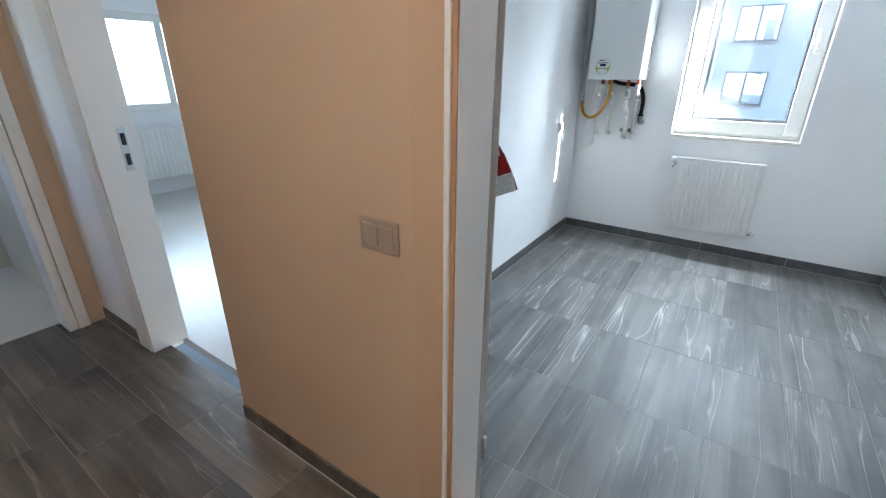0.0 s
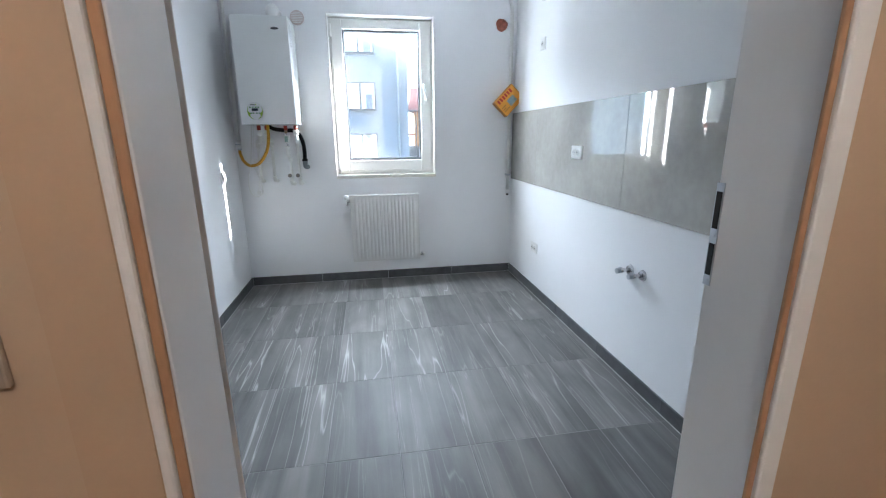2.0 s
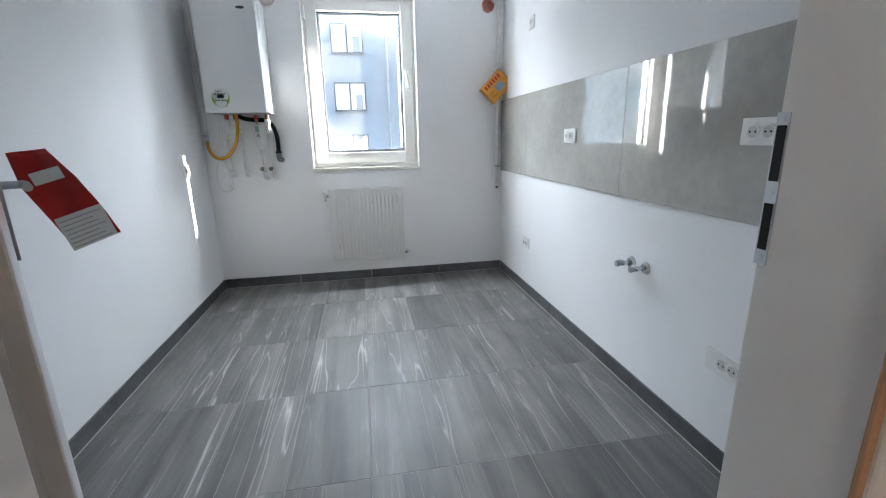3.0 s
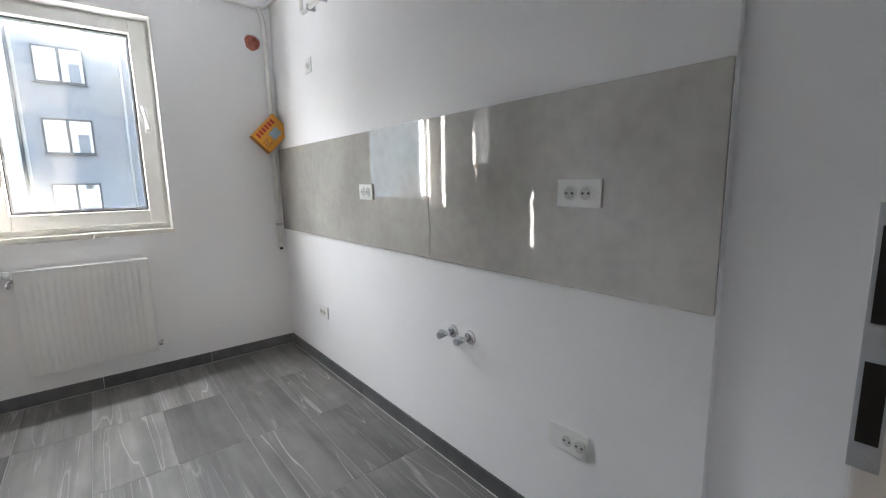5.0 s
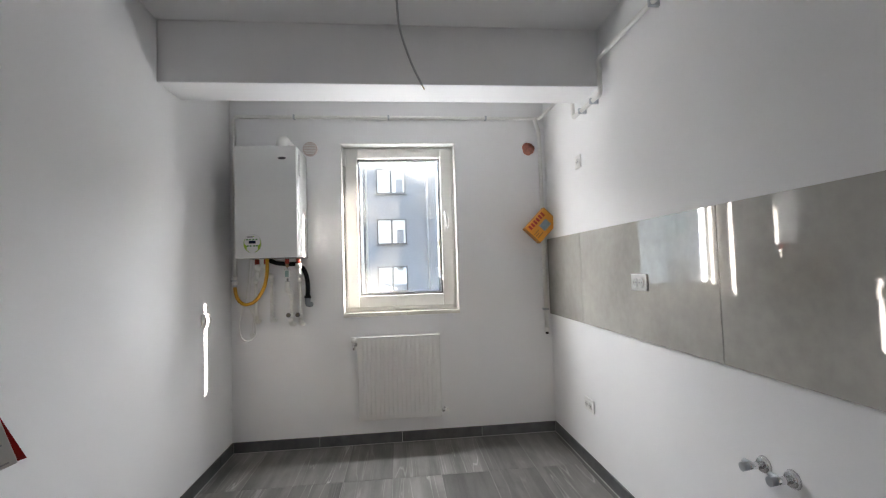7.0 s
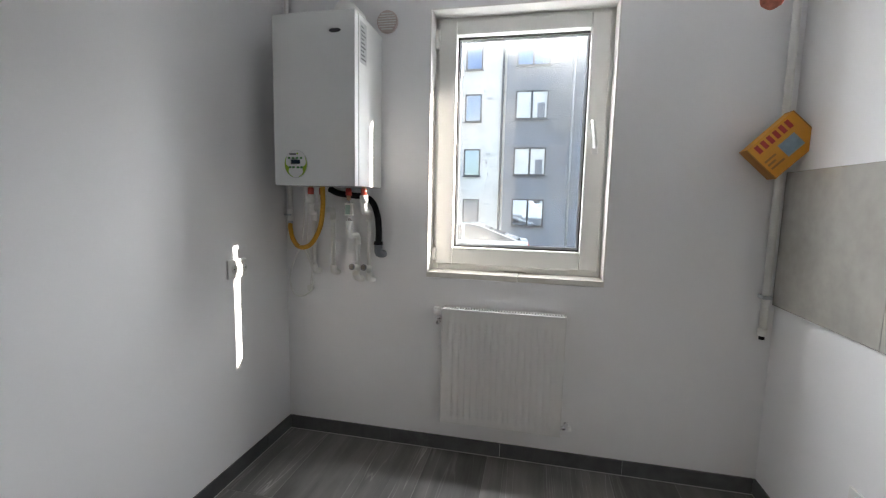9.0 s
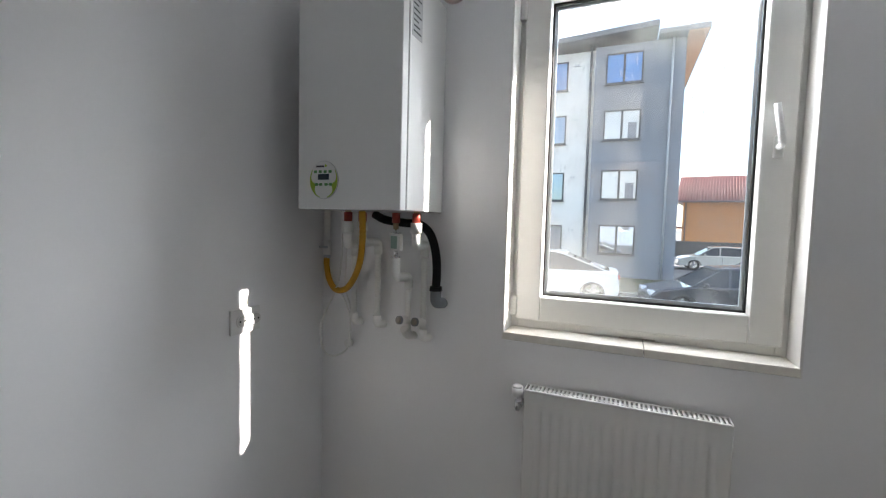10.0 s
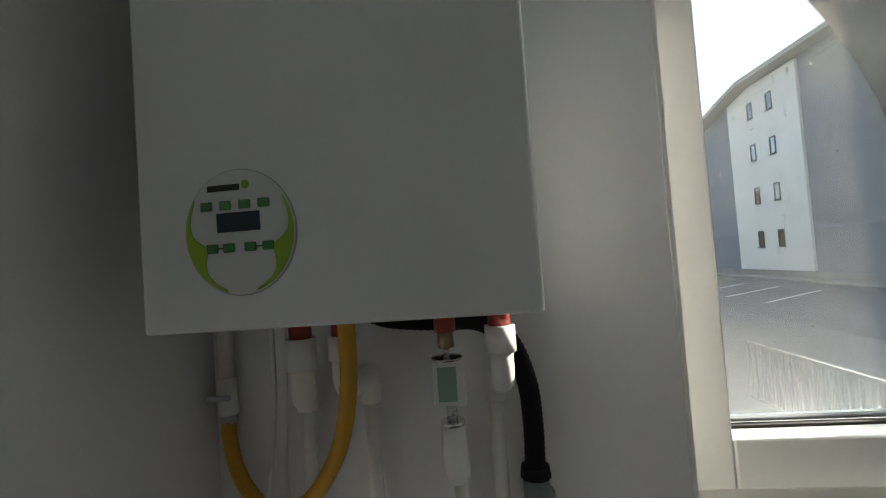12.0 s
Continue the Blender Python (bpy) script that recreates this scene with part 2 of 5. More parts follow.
SKIRT = stone_tile("dark_skirting_porcelain", (0.075, 0.077, 0.08), (0.115, 0.117, 0.12), (0.2, 0.2, 0.2), 0.35, 0.25)
GROUT = material("grey_grout", (0.26, 0.255, 0.245), 0.85, vary=0.15, scale=14.0)
PALEGROUT = material("pale_grout", (0.50, 0.49, 0.47), 0.85, vary=0.15, scale=14.0)
SPLASH = material("polished_greige_porcelain", (0.46, 0.445, 0.405), 0.04, vary=0.24, scale=2.6, fine=22.0, bump=0.0, shift=True, spec=1.0, coat=1.0)
SPLASH.node_tree.nodes["Principled BSDF"].inputs["Coat IOR"].default_value = 1.65
sn, sl = SPLASH.node_tree.nodes, SPLASH.node_tree.links
smudge, smr = sn.new("ShaderNodeTexNoise"), sn.new("ShaderNodeMapRange")
smudge.inputs["Scale"].default_value, smudge.inputs["Detail"].default_value = 7.0, 8.0
smr.inputs["From Min"].default_value, smr.inputs["From Max"].default_value = 0.45, 0.75
smr.inputs["To Min"].default_value, smr.inputs["To Max"].default_value = 0.02, 0.07
sl.new(sn["Texture Coordinate"].outputs["Object"], smudge.inputs["Vector"])
sl.new(smudge.outputs["Fac"], smr.inputs["Value"]), sl.new(smr.outputs["Result"], sn["Principled BSDF"].inputs["Roughness"])
ENAMEL = material("white_enamel", (0.80, 0.81, 0.80), 0.22, vary=0.015, scale=3.0, bump=0.005, coat=0.2)
RADPAINT = material("white_radiator_enamel", (0.79, 0.79, 0.77), 0.25, vary=0.02, scale=4.0, bump=0.005)
SEAM = material("dark_gap", (0.006, 0.006, 0.006), 0.7, vary=0.1)
SWITCHPLATE = material("dull_taupe_plastic", (0.36, 0.29, 0.23), 0.5, vary=0.06, scale=12.0, bump=0.02)
PLASTIC = material("white_plastic", (0.80, 0.80, 0.78), 0.35, vary=0.03, scale=9.0, bump=0.01)
PPR = material("white_plastic_pipe", (0.82, 0.82, 0.79), 0.4, vary=0.06, scale=20.0, bump=0.02)
CHROME = material("chrome", (0.75, 0.75, 0.76), 0.12, 1.0, vary=0.04, scale=20.0, bump=0.0)
STEEL = material("brushed_steel", (0.52, 0.55, 0.58), 0.3, 1.0, vary=0.08, scale=30.0, bump=0.02)
BRONZE = material("dull_nickel_cap", (0.30, 0.27, 0.23), 0.35, 0.9, vary=0.1, scale=40.0)
BRASS = material("brass", (0.42, 0.32, 0.20), 0.3, 1.0, vary=0.1, scale=30.0)
RED = material("red_valve_plastic", (0.34, 0.04, 0.022), 0.4, vary=0.1, scale=30.0)
YELLOW = material("yellow_gas_hose", (0.60, 0.31, 0.015), 0.45, vary=0.1, scale=30.0)
BLACK = material("black_rubber", (0.009, 0.009, 0.010), 0.7, spec=0.2, vary=0.2, scale=30.0)
GREYPLASTIC = material("grey_plastic", (0.20, 0.22, 0.24), 0.45, vary=0.08, scale=20.0)
# white plastic greyed to put a socket recess's shade into its colour
WELL = material("white_plastic_painted_shade", (0.58, 0.58, 0.56), 0.45, vary=0.05, scale=20.0)
SCREEN = material("dark_display", (0.015, 0.03, 0.05), 0.15, vary=0.1)
GREENSCREEN = material("pale_green_display", (0.30, 0.42, 0.36), 0.2, vary=0.05)
GREEN = material("lime_green_print", (0.30, 0.46, 0.03), 0.35, vary=0.04)
BUTTON = material("green_button", (0.06, 0.22, 0.06), 0.4, vary=0.08, scale=60.0)
PANELWHITE = material("pale_panel_print", (0.70, 0.71, 0.70), 0.3, vary=0.02)
STICKER = material("grey_sticker", (0.42, 0.43, 0.44), 0.5, vary=0.1, scale=60.0)
INK = material("dark_ink", (0.03, 0.03, 0.035), 0.6, vary=0.1)
CARD = material("orange_cardboard", (0.74, 0.32, 0.02), 0.5, vary=0.08, scale=16.0)
CARDDARK = material("brown_cardboard_edge", (0.40, 0.16, 0.02), 0.6, vary=0.1)
BLUEPRINT = material("blue_grey_print", (0.28, 0.38, 0.45), 0.5, vary=0.2, scale=40.0)
REDPRINT = material("red_glossy_packaging", (0.45, 0.035, 0.03), 0.25, vary=0.12, scale=20.0)
PAPER = material("white_paper", (0.72, 0.71, 0.69), 0.6, vary=0.06, scale=30.0)
BRICKHOLE = material("raw_orange_brick", (0.64, 0.27, 0.20), 0.85, vary=0.3, scale=40.0, bump=0.4)
DOORPAINT = material("white_door_lacquer", (0.74, 0.74, 0.73), 0.35, vary=0.02, scale=3.0, bump=0.01)
GLASS = pane_glass("window_glass", 0.33)
CLEANGLASS = pane_glass("clean_glass", 0.0)
ASPHALT = material("worn_asphalt", (0.125, 0.125, 0.128), 0.85, vary=0.3, scale=0.25, fine=6.0, bump=0.2)
GRASS = material("dry_grass_ground", (0.07, 0.07, 0.03), 0.95, vary=0.4, scale=1.5, fine=20.0, bump=0.5)
CONCRETE = material("pale_concrete", (0.25, 0.245, 0.23), 0.85, vary=0.15, scale=1.0, fine=20.0, bump=0.2)
LINE = material("white_road_paint", (0.62, 0.62, 0.60), 0.7, vary=0.2, scale=3.0)
GREYRENDER = material("blue_grey_facade_render", (0.23, 0.24, 0.265), 0.85, vary=0.07, scale=0.6, fine=12.0, bump=0.2)
WHITERENDER = material("cream_white_facade_render", (0.74, 0.72, 0.68), 0.85, vary=0.06, scale=0.6, fine=12.0, bump=0.2)
ORANGERENDER = material("orange_facade_render", (0.52, 0.235, 0.085), 0.85, vary=0.08, scale=0.5, fine=10.0, bump=0.2)
ROOFTILE = material("red_metal_roof_tile", (0.24, 0.065, 0.045), 0.5, vary=0.12, scale=1.0)
FASCIA = material("dark_grey_fascia", (0.07, 0.075, 0.085), 0.5, vary=0.1)
SOFFIT = material("orange_wood_soffit", (0.48, 0.25, 0.12), 0.6, vary=0.15, scale=2.0, stretch=(1, 8, 1))
WINFRAME = material("anthracite_window_frame", (0.035, 0.038, 0.042), 0.4, vary=0.05)
WINDARK = material("dark_reflecting_pane", (0.22, 0.27, 0.33), 0.04, vary=0.05, metal=0.85, bump=0.0)
FENCE = material("dark_grey_fence_panel", (0.06, 0.062, 0.065), 0.7, vary=0.15)
WOODRAIL = material("grey_weathered_rail", (0.30, 0.29, 0.27), 0.6, vary=0.15)
TYRE = material("tyre_rubber", (0.018, 0.018, 0.018), 0.75, vary=0.2)
ALLOY = material("alloy_rim", (0.45, 0.46, 0.47), 0.3, 0.9, vary=0.05)
CARGLASS = material("tinted_car_glass", (0.02, 0.024, 0.028), 0.05, vary=0.05, bump=0.0)
CARWHITE = material("white_car_paint", (0.72, 0.72, 0.70), 0.25, vary=0.02, scale=2.0, bump=0.0, coat=0.6)
CARCREAM = material("pale_car_paint", (0.66, 0.64, 0.56), 0.25, vary=0.02, scale=2.0, bump=0.0, coat=0.6)
CARBLACK = material("black_car_paint", (0.02, 0.024, 0.032), 0.25, vary=0.05, scale=2.0, bump=0.0, coat=0.8)
CARDARK = material("dark_grey_car_paint", (0.035, 0.038, 0.045), 0.3, vary=0.05, scale=2.0, bump=0.0, coat=0.8)
TAILRED = material("red_tail_lamp", (0.45, 0.03, 0.02), 0.2, vary=0.1)
HEADLAMP = material("clear_head_lamp", (0.65, 0.67, 0.70), 0.1, vary=0.05)


# ---- builders ----
def box(bm, lo, hi, bevel=0.0, seg=2):
    (x0, y0, z0), (x1, y1, z1) = lo, hi
    v = [bm.verts.new(p) for p in ((x0, y0, z0), (x1, y0, z0), (x1, y1, z0), (x0, y1, z0), (x0, y0, z1), (x1, y0, z1), (x1, y1, z1), (x0, y1, z1))]
    f = [bm.faces.new([v[i] for i in q]) for q in ((0, 3, 2, 1), (4, 5, 6, 7), (0, 1, 5, 4), (1, 2, 6, 5), (2, 3, 7, 6), (3, 0, 4, 7))]
    if bevel:
        edges = list({e for q in f for e in q.edges})
        bmesh.ops.bevel(bm, geom=edges, offset=bevel, segments=seg, profile=0.5, affect="EDGES")
    return bm


def cyl(bm, p0, p1, r0, r1=None, seg=18):
    p0, p1 = Vector(p0), Vector(p1)
    r1 = r0 if r1 is None else r1
    q = (p1 - p0).to_track_quat("Z", "Y")
    rings = []
    for p, r in ((p0, r0), (p1, r1)):
        rings.append([bm.verts.new(p + q @ Vector((r * math.cos(a), r * math.sin(a), 0))) for a in (2 * math.pi * i / seg for i in range(seg))])
    for i in range(seg):
        j = (i + 1) % seg
        bm.faces.new((rings[0][i], rings[0][j], rings[1][j], rings[1][i])).smooth = True
    bm.faces.new(rings[0][::-1]), bm.faces.new(rings[1])
    return bm


def glide(points, n=8):
    """A smooth curve through the points."""
    pts = [Vector(p) for p in points]
    pts = [2 * pts[0] - pts[1]] + pts + [2 * pts[-1] - pts[-2]]
    out = []
    for i in range(1, len(pts) - 2):
        a, b, c, d = pts[i - 1:i + 3]
        for k in range(n):
            t = k / n
            out.append(0.5 * (2 * b + (c - a) * t + (2 * a - 5 * b + 4 * c - d) * t * t + (3 * b - a - 3 * c + d) * t ** 3))
    return out + [pts[-2]]


def tube(bm, pts, r, seg=12, ribs=0.0):
    """A round tube along the points; ribs: depth of a corrugation."""
    pts = [Vector(p) for p in pts]
    side, rings = None, []
    for i, p in enumerate(pts):
        d = (pts[min(i + 1, len(pts) - 1)] - pts[max(i - 1, 0)]).normalized()
        if side is None:
            side = d.orthogonal().normalized()
        side = (side - d * side.dot(d)).normalized()
        up = d.cross(side)
        rr = r - (ribs if i % 2 else 0.0)
        rings.append([bm.verts.new(p + rr * (side * math.cos(a) + up * math.sin(a))) for a in (2 * math.pi * k / seg for k in range(seg))])
    for a, b in zip(rings, rings[1:]):
        for k in range(seg):
            j = (k + 1) % seg
            bm.faces.new((a[k], a[j], b[j], b[k])).smooth = True
    bm.faces.new(rings[0][::-1]), bm.faces.new(rings[-1])
    return bm


def bend(points, r=0.03, n=5):
    """Straight runs with rounded corners."""
    pts = [Vector(p) for p in points]
    out = [pts[0]]
    for a, b, c in zip(pts, pts[1:], pts[2:]):
        ra = min(r, (b - a).length * 0.49, (c - b).length * 0.49)
        s, e = b + (a - b).normalized() * ra, b + (c - b).normalized() * ra
        for k in range(n + 1):
            t = k / n
            out.append((1 - t) ** 2 * s + 2 * t * (1 - t) * b + t * t * e)
    return out + [pts[-1]]


def prism(bm, poly, to3, a, b):
    """A polygon drawn out between two depths; to3(u, v, depth) gives the place."""
    r0 = [bm.verts.new(to3(u, v, a)) for u, v in poly]
    r1 = [bm.verts.new(to3(u, v, b)) for u, v in poly]
    n = len(poly)
    for i in range(n):
        j = (i + 1) % n
        bm.faces.new((r0[i], r0[j], r1[j], r1[i]))
    bm.faces.new(r0[::-1]), bm.faces.new(r1)
    return bm


def ellipse(bm, c, ru, rv, y0, y1, seg=40):
    """An upright oval disc that faces along y."""
    return prism(bm, [(c[0] + ru * math.cos(a), c[1] + rv * math.sin(a)) for a in (2 * math.pi * i / seg for i in range(seg))], lambda u, v, d: (u, d, v), y0, y1)


def finish(name, bm, mat, parent=None, at=None):
    bmesh.ops.recalc_face_normals(bm, faces=bm.faces)
    me = bpy.data.meshes.new(name)
    bm.to_mesh(me)
    bm.free()
    me.materials.append(mat)
    ob = new(name, me)
    if parent is not None:
        ob.parent = parent
    if at is not None:
        ob.matrix_basis = at
    return ob


def placed(ob):
    m = Matrix.Identity(4)
    while ob is not None:
        m = ob.matrix_basis @ m
        ob = ob.parent
    return m


def part(name, bm, mat, parent, label="", local=False):
    """One mesh under a thing or part; its shape is given in the world's metres, or in the thing's own when local."""
    if not local:
        bm.transform(placed(parent).inverted())
    ob = finish(name, bm, mat, parent)
    return tagged(ob, label) if label else ob


def thing(name, label, category, at, group=""):
    ob = new(name)
    ob.empty_display_size = 0.1
    ob.matrix_basis = at if isinstance(at, Matrix) else Matrix.Translation(at)
    return tagged(ob, label, category, group)


def fixed(name, bm, mat, label, category=""):
    """A piece of the setting."""
    return tagged(finish(name, bm, mat), label, category or name.split("_")[0], kind="structure")


def B():
    return bmesh.new()

# ---- structure: kitchen ----
XL, XR, YN, YS, YH, ZC = -1.22, 1.172, 4.49, 1.26, 1.10, 2.62
WX0, WX1, WZ0, WZ1 = -0.42, 0.453, 0.96, 2.246      # window opening
HX, HZ, HR = 1.04, 2.198, 0.052                     # open duct hole
YO = 4.877                                          # outer face of the window wall

bm = B()
box(bm, (XL - 0.2, YN, -0.3), (WX0, YO, 2.9))
box(bm, (WX1, YN, -0.3), (HX - 0.08, YO, 2.9))
box(bm, (WX0, YN, -0.3), (WX1, YO, WZ0 - 0.03))
box(bm, (WX0, YN, WZ1), (WX1, YO, 2.9))
box(bm, (HX - 0.08, YN, -0.3), (HX + 0.08, YO, HZ - 0.08))
box(bm, (HX - 0.08, YN, HZ + 0.08), (HX + 0.08, YO, 2.9))
box(bm, (HX + 0.08, YN, -0.3), (XR + 0.2, YO, 2.9))
ring, edge, deep = [], [], []
for i in range(32):
    a = 2 * math.pi * i / 32
    c, s = math.cos(a), math.sin(a)
    k = 0.08 / max(abs(c), abs(s))
    edge.append(bm.verts.new((HX + k * c, YN, HZ + k * s)))
    rr = HR * (1 + 0.05 * math.sin(3 * a + 1) + 0.03 * math.sin(7 * a))
    ring.append(bm.verts.new((HX + rr * c, YN, HZ + rr * s)))
    deep.append(bm.verts.new((HX + rr * c, YN + 0.012, HZ + rr * s)))
for i in range(32):
    j = (i + 1) % 32
    bm.faces.new((edge[i], edge[j], ring[j], ring[i]))
    bm.faces.new((ring[i], ring[j], deep[j], deep[i]))
wall_north = fixed("wall_north", bm, WALL, "white painted window wall of the kitchen")
bm = B()
cyl(bm, (HX, YN + 0.012, HZ), (HX + 0.005, YN + 0.055, HZ - 0.004), HR * 1.05)
bmesh.ops.delete(bm, geom=[f for f in bm.faces if len(f.verts) > 4 and f.calc_center_median().y < YN + 0.05], context="FACES")
part("duct_lining", bm, BRICKHOLE, wall_north, "raw orange lining of an open round duct hole")

fixed("wall_west", box(B(), (XL - 0.15, YH + 0.02, -0.05), (XL, YN, 2.9)), WALL, "white painted side wall of the kitchen")
bm = B()
box(bm, (XR, 1.575, -0.05), (XR + 0.25, YN, 2.9), 0.0)
box(bm, (XR + 0.025, YS, -0.05), (XR + 0.25, 1.575, 2.9))
fixed("wall_east", bm, WALL, "white painted side wall with a shallow recess")
fixed("ceiling", box(B(), (XL - 0.15, YH, ZC), (XR + 0.25, YN, ZC + 0.2)), CEIL, "white painted kitchen ceiling")
fixed("ceiling_beam", box(B(), (XL, 3.53, 2.286), (XR, 3.78, ZC), 0.006), CEIL, "white plastered beam under the kitchen ceiling", "beam")

# doorway wall between hall and kitchen; the hall side is peach
DX0, DX1 = -0.380, 0.457
bm = B()
box(bm, (XL, YH + 0.02, -0.05), (DX0 - 0.036, YS, 2.9))
box(bm, (DX1 + 0.036, YH + 0.02, -0.05), (XR + 0.25, YS - 0.001, 2.9))
box(bm, (DX0 - 0.036, YH + 0.02, 2.11), (DX1 + 0.036, YS, 2.9))
fixed("wall_south", bm, WALL, "white painted kitchen wall around the doorway")
bm = B()
box(bm, (-1.48, YH, -0.05), (DX0 - 0.036, YH + 0.018, 2.9))
box(bm, (DX1 + 0.036, YH, -0.05), (1.9, YH + 0.018, 2.9))
box(bm, (DX0 - 0.036, YH, 2.11), (DX1 + 0.036, YH + 0.018, 2.9))
box(bm, (-1.48, YH + 0.018, -0.05), (XL - 0.15, YS, 2.9))
wall_hall_north = fixed("wall_hall_north", bm, PEACH, "peach painted hall wall beside the kitchen doorway")
# slightly darker orange band between the wall and the door frame
part("darker_band", box(B(), (-0.503, YH - 0.0012, 0.078), (DX0 - 0.038, YH - 0.0002, 2.61)), PEACHBAND, wall_hall_north, "darker orange band beside the door frame")

door_1 = tagged(new("door_1"), "white door frame with steel strike plates, leaf swung open", "door", kind="structure")
part("jamb", box(B(), (DX0 - 0.036, YH - 0.004, 0.0), (DX0, 1.240, 2.065), 0.003), JAMB, door_1)
part("jamb", box(B(), (DX1, YH - 0.004, 0.0), (DX1 + 0.036, 1.2535, 2.065), 0.003), JAMB, door_1)
part("rebate", box(B(), (DX0 - 0.036, 1.241, 0.0), (DX0 - 0.010, YS + 0.004, 2.065), 0.002), REBATE, door_1, "taupe rebate of the frame")
part("jamb_head", box(B(), (DX0 - 0.036, YH - 0.004, 2.066), (DX1 + 0.036, YS + 0.004, 2.11), 0.003), JAMB, door_1)
for x0, x1, s0, s1 in ((DX0 - 0.028, DX0 - 0.014, DX0 - 0.013, DX0 - 0.001), (DX1 + 0.003, DX1 + 0.037, DX1 - 0.009, DX1 + 0.002)):
    part("casing", box(B(), (x0, YH - 0.018, 0.0), (x1, YH - 0.005, 2.16), 0.004), JAMB, door_1)
    part("edge_strip", box(B(), (s0, YH - 0.012, 0.0), (s1, YH - 0.005, 2.10), 0.002), ORANGESTRIP, door_1, "orange strip beside the casing")
part("casing", box(B(), (DX0 - 0.013, YH - 0.018, 2.115), (DX1 + 0.002, YH - 0.005, 2.16), 0.004), JAMB, door_1)
strike = part("strike_plate", box(B(), (DX1 - 0.0015, 1.2385, 1.02), (DX1 + 0.0005, 1.2555, 1.205), 0.0005), STEEL, door_1, "bright steel strike plate with two dark holes")
part("latch_hole", box(B(), (DX1 - 0.0026, 1.2405, 1.125), (DX1 - 0.0018, 1.2525, 1.19)), SEAM, strike)
part("bolt_hole", box(B(), (DX1 - 0.0026, 1.2405, 1.04), (DX1 - 0.0018, 1.2525, 1.098)), SEAM, strike)
for z in (1.03, 1.111, 1.198):
    part("screw", cyl(B(), (DX1 - 0.0014, 1.2465, z), (DX1 - 0.0026, 1.2465, z), 0.003, seg=10), STEEL, strike)
leaf_at = pose(DX0 - 0.032, YS + 0.035, 0, 0, 0, 125)
leaf = part("leaf", box(B(), (0, -0.02, 0.008), (0.82, 0.02, 2.06), 0.003), DOORPAINT, door_1, local=True)
leaf.matrix_basis = leaf_at
part("lock_plate", box(B(), (0.735, -0.026, 0.93), (0.775, -0.0205, 1.15), 0.006), STEEL, leaf, local=True)
part("lever_handle", tube(B(), bend([(0.755, -0.022, 1.10), (0.755, -0.065, 1.10), (0.64, -0.065, 1.10)], 0.015), 0.009), STEEL, leaf, "brushed steel lever", local=True)
for z in (0.25, 1.75):
    part("hinge", cyl(B(), (0.0, -0.024, z), (0.0, -0.024, z + 0.09), 0.008), STEEL, leaf, local=True)

# hall and rooms beyond it
fixed("wall_hall_south", box(B(), (-3.2, -0.95, -0.05), (1.9, -0.8, 2.9)), PEACH, "peach painted hall wall")
fixed("wall_hall_east", box(B(), (1.9, -0.95, -0.05), (2.05, YS, 2.9)), PEACH, "peach painted end wall of the hall")
bm = B()
box(bm, (-3.12, -0.8, -0.05), (-2.96, 0.1, 2.9))
box(bm, (-3.12, 0.95, -0.05), (-2.96, 1.26, 2.9))
box(bm, (-3.12, 0.1, 2.08), (-2.96, 0.95, 2.9))
fixed("wall_hall_west", bm, PEACH, "peach painted hall end wall with an open doorway")
bm = B()
box(bm, (-2.96, YH, -0.05), (-2.37, YH + 0.16, 2.9))
box(bm, (-2.37, YH, 2.1), (-1.48, YH + 0.16, 2.9))
fixed("wall_hall_room", bm, WALL, "pale hall wall beside an open room doorway")
door_2 = tagged(new("door_2"), "white frame of the open room doorway", "door", kind="structure")
part("jamb", box(B(), (-2.37, YH - 0.01, 0.0), (-2.325, YH + 0.175, 2.06), 0.003), JAMB, door_2)
part("casing", box(B(), (-2.475, YH - 0.016, 0.0), (-2.345, YH - 0.002, 2.12), 0.004), JAMB, door_2)
plate2 = part("strike_plate", box(B(), (-2.3255, YH + 0.1, 0.99), (-2.3225, YH + 0.135, 1.19), 0.001), STEEL, door_2)
part("latch_hole", box(B(), (-2.3222, YH + 0.108, 1.11), (-2.3215, YH + 0.128, 1.165)), SEAM, plate2)
part("bolt_hole", box(B(), (-2.3222, YH + 0.108, 1.015), (-2.3215, YH + 0.128, 1.07)), SEAM, plate2)
door_3 = tagged(new("door_3"), "white frame of an open bathroom doorway", "door", kind="structure")
part("jamb", box(B(), (-3.13, 0.905, 0.0), (-2.95, 0.95, 2.06), 0.003), JAMB, door_3)
part("casing", box(B(), (-2.955, 0.952, 0.0), (-2.942, 1.01, 2.12), 0.004), JAMB, door_3)
fixed("ceiling_hall", box(B(), (-3.12, -0.95, ZC), (2.05, YH - 0.001, ZC + 0.2)), CEIL, "white hall ceiling", "ceiling")
bm = B()
box(bm, (-6.0, 1.27, -0.05), (-5.8, 2.35, 2.9))
box(bm, (-6.0, 3.9, -0.05), (-5.8, 4.83, 2.9))
box(bm, (-6.0, 2.35, -0.05), (-5.8, 3.9, 0.98))
box(bm, (-6.0, 2.35, 2.02), (-5.8, 3.9, 2.9))
fixed("wall_room_west", bm, WALL, "white window wall of the neighbouring room")
fixed("wall_room_north", box(B(), (-5.8, YN, -0.05), (XL - 0.2, YO, 2.9)), WALL, "white wall of the neighbouring room")
fixed("wall_room_south", box(B(), (-6.0, 1.1, -0.05), (-3.12, 1.27, 2.9)), WALL, "white wall of the neighbouring room")
